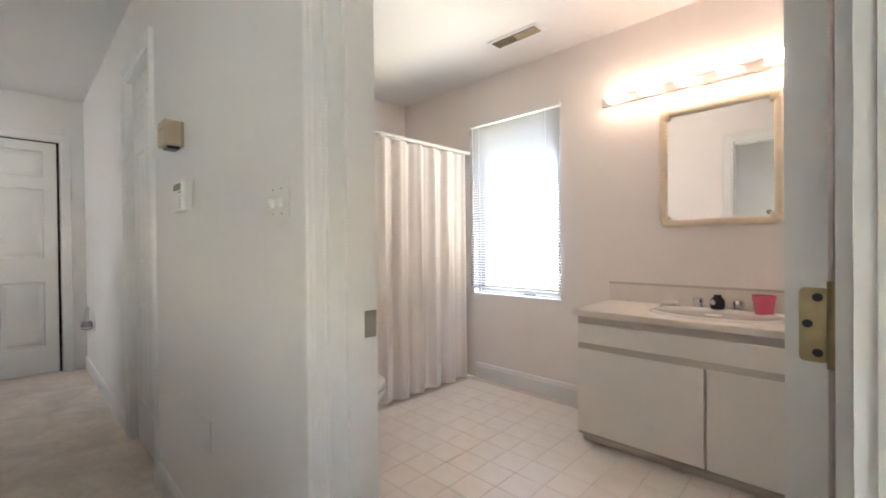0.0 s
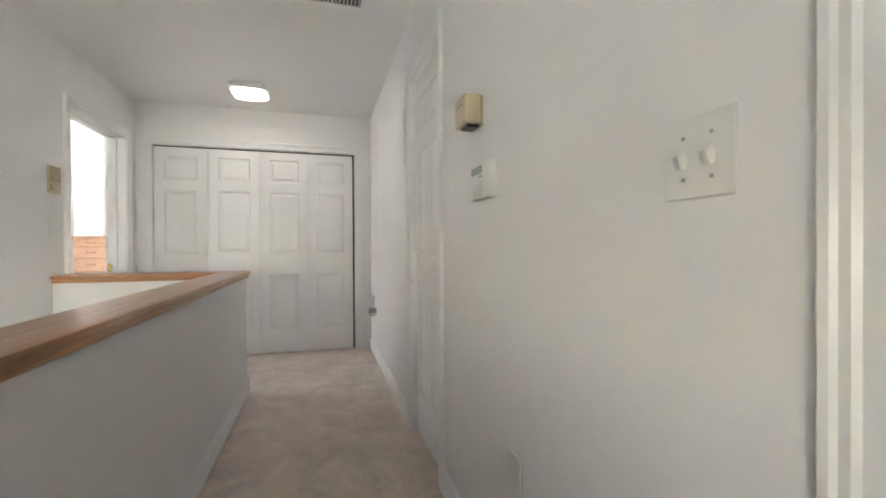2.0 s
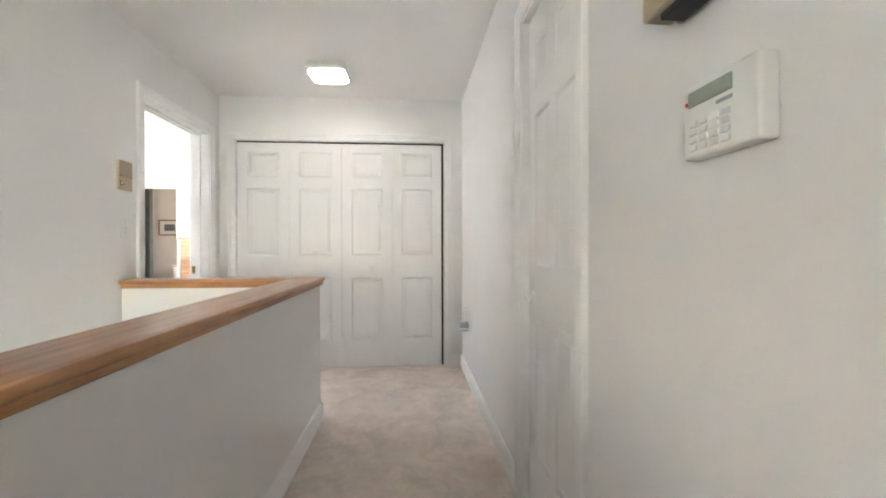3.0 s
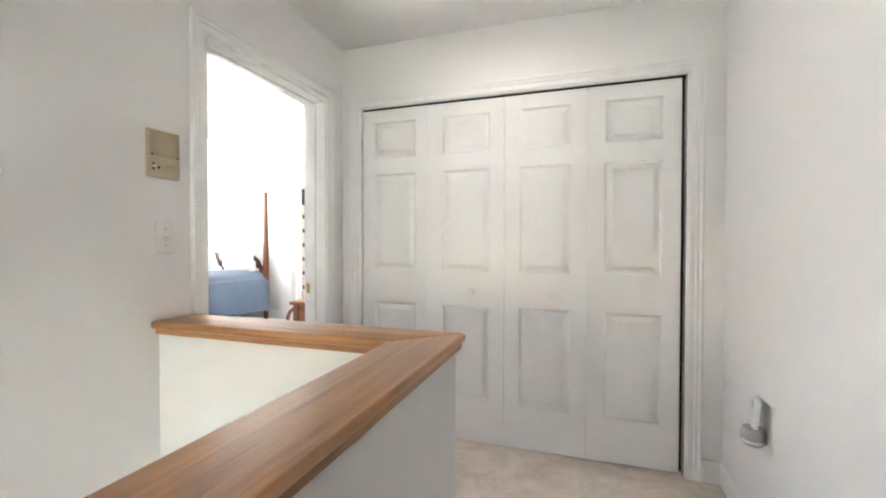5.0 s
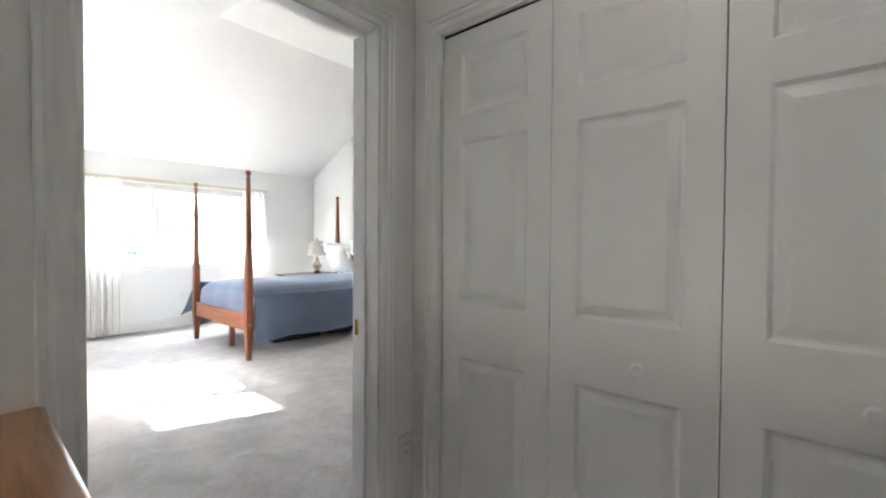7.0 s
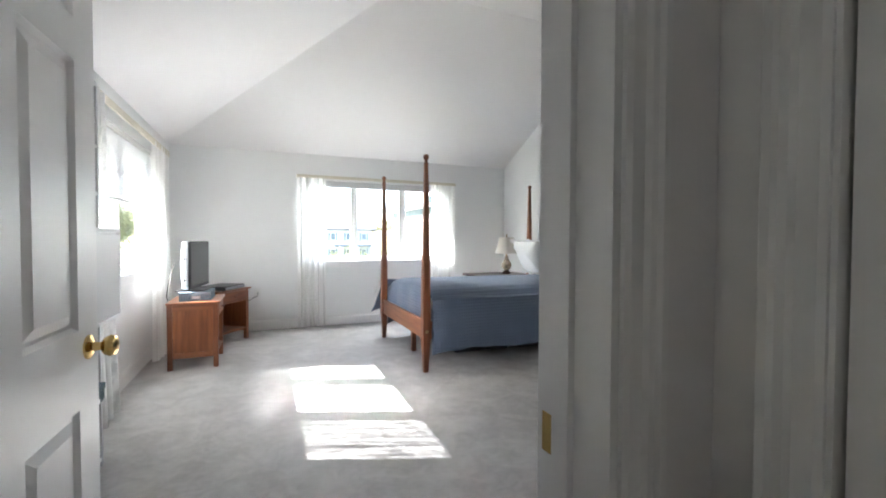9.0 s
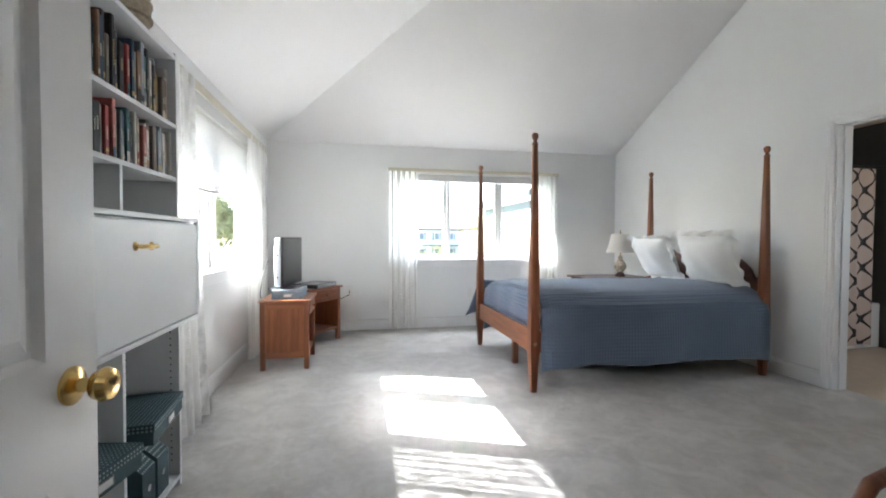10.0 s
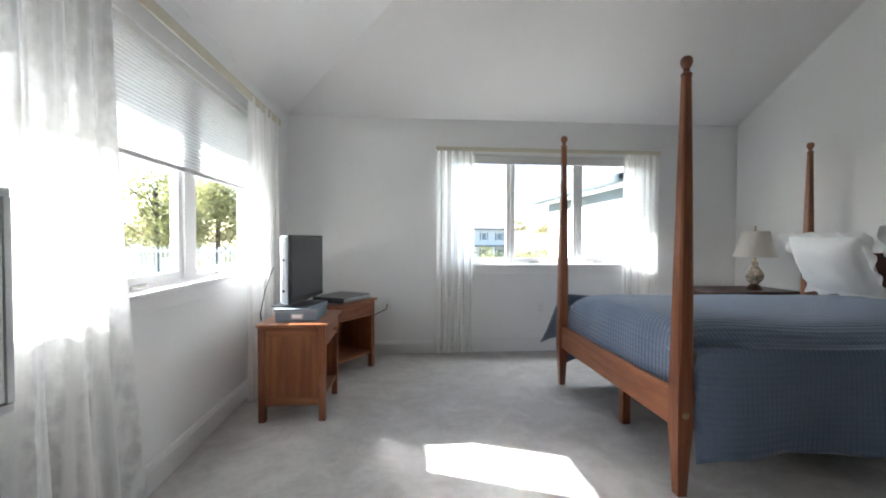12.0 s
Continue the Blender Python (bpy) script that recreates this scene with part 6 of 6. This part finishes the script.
def house(m, w, d, h, rh, wall_m, label, storeys=2, cols=4):
    t = thing("house", m, label, "house", "far houses")
    part("wall", B(-w / 2, w / 2, -d / 2, d / 2, 0, h), wall_m, t)
    part("roof", prism([(-d / 2 - 0.4, h - 0.15), (-d / 2 - 0.4, h), (0, h + rh), (d / 2 + 0.4, h), (d / 2 + 0.4, h - 0.15), (0, h + rh - 0.2)], "x", -w / 2 - 0.4, w / 2 + 0.4), ROOF, t)
    part("gable", prism([(-d / 2, h), (d / 2, h), (0, h + rh - 0.21)], "x", -w / 2, w / 2), wall_m, t)
    for s in range(storeys):
        for c in range(cols):
            x = -w / 2 + (c + 0.5) * w / cols
            z = (s + 0.28) * h / storeys
            wh, ww_ = 0.48 * h / storeys, 0.09 * w
            wn_ = part("window", B(x - ww_ / 2, x + ww_ / 2, d / 2, d / 2 + 0.08, z, z + wh), TRIM, t)
            part("pane", B(x - ww_ / 2 + 0.07, x + ww_ / 2 - 0.07, d / 2 + 0.08, d / 2 + 0.09, z + 0.07, z + wh - 0.07), WINDARK, wn_)
            for q in (-ww_ / 2 - 0.15, ww_ / 2 + 0.01):
                part("shutter", B(x + q, x + q + 0.14, d / 2, d / 2 + 0.05, z, z + wh), WINDARK, t)
    part("roof_slab", B(-w / 2, w * 0.1, d / 2, d / 2 + 1.6, 0.46 * h, 0.50 * h), ROOF, t)
    for x in (-w / 2 + 0.1, -w * 0.2, w * 0.08):
        part("porch_post", B(x - 0.08, x + 0.08, d / 2 + 1.4, d / 2 + 1.56, 0, 0.46 * h), TRIM, t)
    return t


house(pose(-10.9, -47, GZ, 0, 0, 8), 6.5, 6, 3.3, 1.2, SIDING, "white two-storey house with dark shutters")
house(pose(-45.6, -150, GZ, 0, 0, -10), 7, 7, 2.9, 2.4, TANHOUSE, "tan cottage in front of the woods", 1, 3)


def clump_cloud(bm, rnd, centre, radius, count, size, squash=0.8):
    """Many small two-triangle leaves scattered in a lumpy cloud."""
    lumps = [(Vector((rnd.gauss(0, 0.5), rnd.gauss(0, 0.5), rnd.gauss(0, 0.42) * squash)) * radius, radius * rnd.uniform(0.25, 0.5)) for _ in range(18)]
    for _ in range(count):
        c, r = rnd.choice(lumps)
        p = Vector(centre) + c + Vector((rnd.gauss(0, 0.5), rnd.gauss(0, 0.5), rnd.gauss(0, 0.5))) * r
        a, b = rnd.uniform(0, 6.28), rnd.uniform(-0.9, 0.9)
        u = Vector((math.cos(a), math.sin(a), b)).normalized() * size * rnd.uniform(0.6, 1.3)
        v = u.cross(Vector((rnd.uniform(-1, 1), rnd.uniform(-1, 1), rnd.uniform(-1, 1)))).normalized() * size * 0.45
        q = [bm.verts.new(p + d_) for d_ in (-u, v, u, -v)]
        bm.faces.new(q)


def tree(x, y, h, seed, label, radius):
    rnd = random.Random(seed)
    t = thing("tree", pose(x, y, GZ), label, "tree", "garden trees")
    part("trunk", tube([(0, 0, 0), (0.05, 0.02, h * 0.25), (0.0, 0.08, h * 0.55), (0.06, 0.05, h * 0.85)], 0.09, 8), BARK, t, "", True)
    for k in range(9):
        a = k * 2.4
        z = h * (0.25 + 0.06 * k)
        l = radius * rnd.uniform(0.7, 1.0)
        part("limb", tube([(0.03, 0.03, z), (0.5 * l * math.cos(a), 0.5 * l * math.sin(a), z + 0.25 * l), (l * math.cos(a), l * math.sin(a), z + 0.7 * l)], 0.022, 6), BARK, t, "", True)
    bm = bmesh.new()
    clump_cloud(bm, rnd, (0, 0, h * 0.68), radius * 1.12, 7500, 0.085)
    part("crown", bm, LEAF, t, "sparse yellow-green leaves")
    return t


tree(5.2, -20.0, 4.9, 3, "yellow-green garden tree behind a white fence", 1.8)
tree(3.2, -20.6, 5.0, 7, "yellow-green garden tree beyond the window", 1.7)
tree(1.3, -19.2, 4.5, 12, "yellow-green garden tree on the lawn", 1.4)

fe = thing("picket_fence", pose(-2.0, -16.8, GZ, 0, 0, 2), "white picket fence across the yard", "fence")
for z in (1.02, 1.80):
    part("fence_rail", B(0, 14, -0.03, 0.03, z, z + 0.08), SIDING, fe)
for k in range(8):
    part("fence_post", B(k * 1.98, k * 1.98 + 0.09, -0.075, -0.032, 0, 2.02, 0.01), SIDING, fe)
pm = None
for k in range(105):
    if pm is None:
        o = part("picket", prism([(-0.032, 0.92), (0.032, 0.92), (0.032, 1.92), (0, 1.98), (-0.032, 1.92)], "y", -0.010, 0.010), SIDING, fe)
    else:
        o = new("picket", pm)
        o.parent = fe
    pm = o.data
    o.matrix_basis = pose(0.08 + k * 0.132, 0.042, 0)
# far woods and shrubs
rw = random.Random(4)
wd = bmesh.new()
for k in range(150):
    x = -150 + k * 1.9
    clump_cloud(wd, rw, (x, -182 + rw.uniform(-12, 8), GZ + rw.uniform(2.0, 7.2)), 4.0, 150, 0.7, 0.8)
tagged(mesh_ob("far_woods", wd, LEAF2), "hazy autumn woods on the skyline", "woods", "", "stuff")
sh = bmesh.new()
for k in range(46):
    clump_cloud(sh, rw, (-34 + k * 0.95, -34 + rw.uniform(-5, 4), GZ + rw.uniform(0.4, 0.75)), 1.0, 160, 0.16, 0.6)
tagged(mesh_ob("shrubs", sh, LEAF), "low yellow-green shrubs on the lawn", "shrubs", "", "stuff")
structure("hill", moved(lathe([(150, 0), (120, 3.0), (70, 6.0), (20, 7.2)], 48), pose(-40, -260, GZ)), LEAF2, "low wooded hill far off")

# ---------- bathroom floor tiles ----------
floor_ob = bpy.data.objects["floor_bath"]
tm = bpy.data.meshes.new("tile")
tbm = B(-0.0755, 0.0755, -0.0755, 0.0755, -0.004, 0.0, 0.0)
tbm.to_mesh(tm)
tbm.free()
tm.materials.append(TILE)
P = 0.1545
for i in range(14):
    for j in range(14):
        x, y = -2.10 + P * (i + 0.5), 0.70 + P * (j + 0.5)
        if x > 0.30 or y > 2.70 or (x > -0.9 and y > 2.42):
            continue
        o = new("tile", tm)
        o.parent = floor_ob
        o.location = (x, y, 0.0)
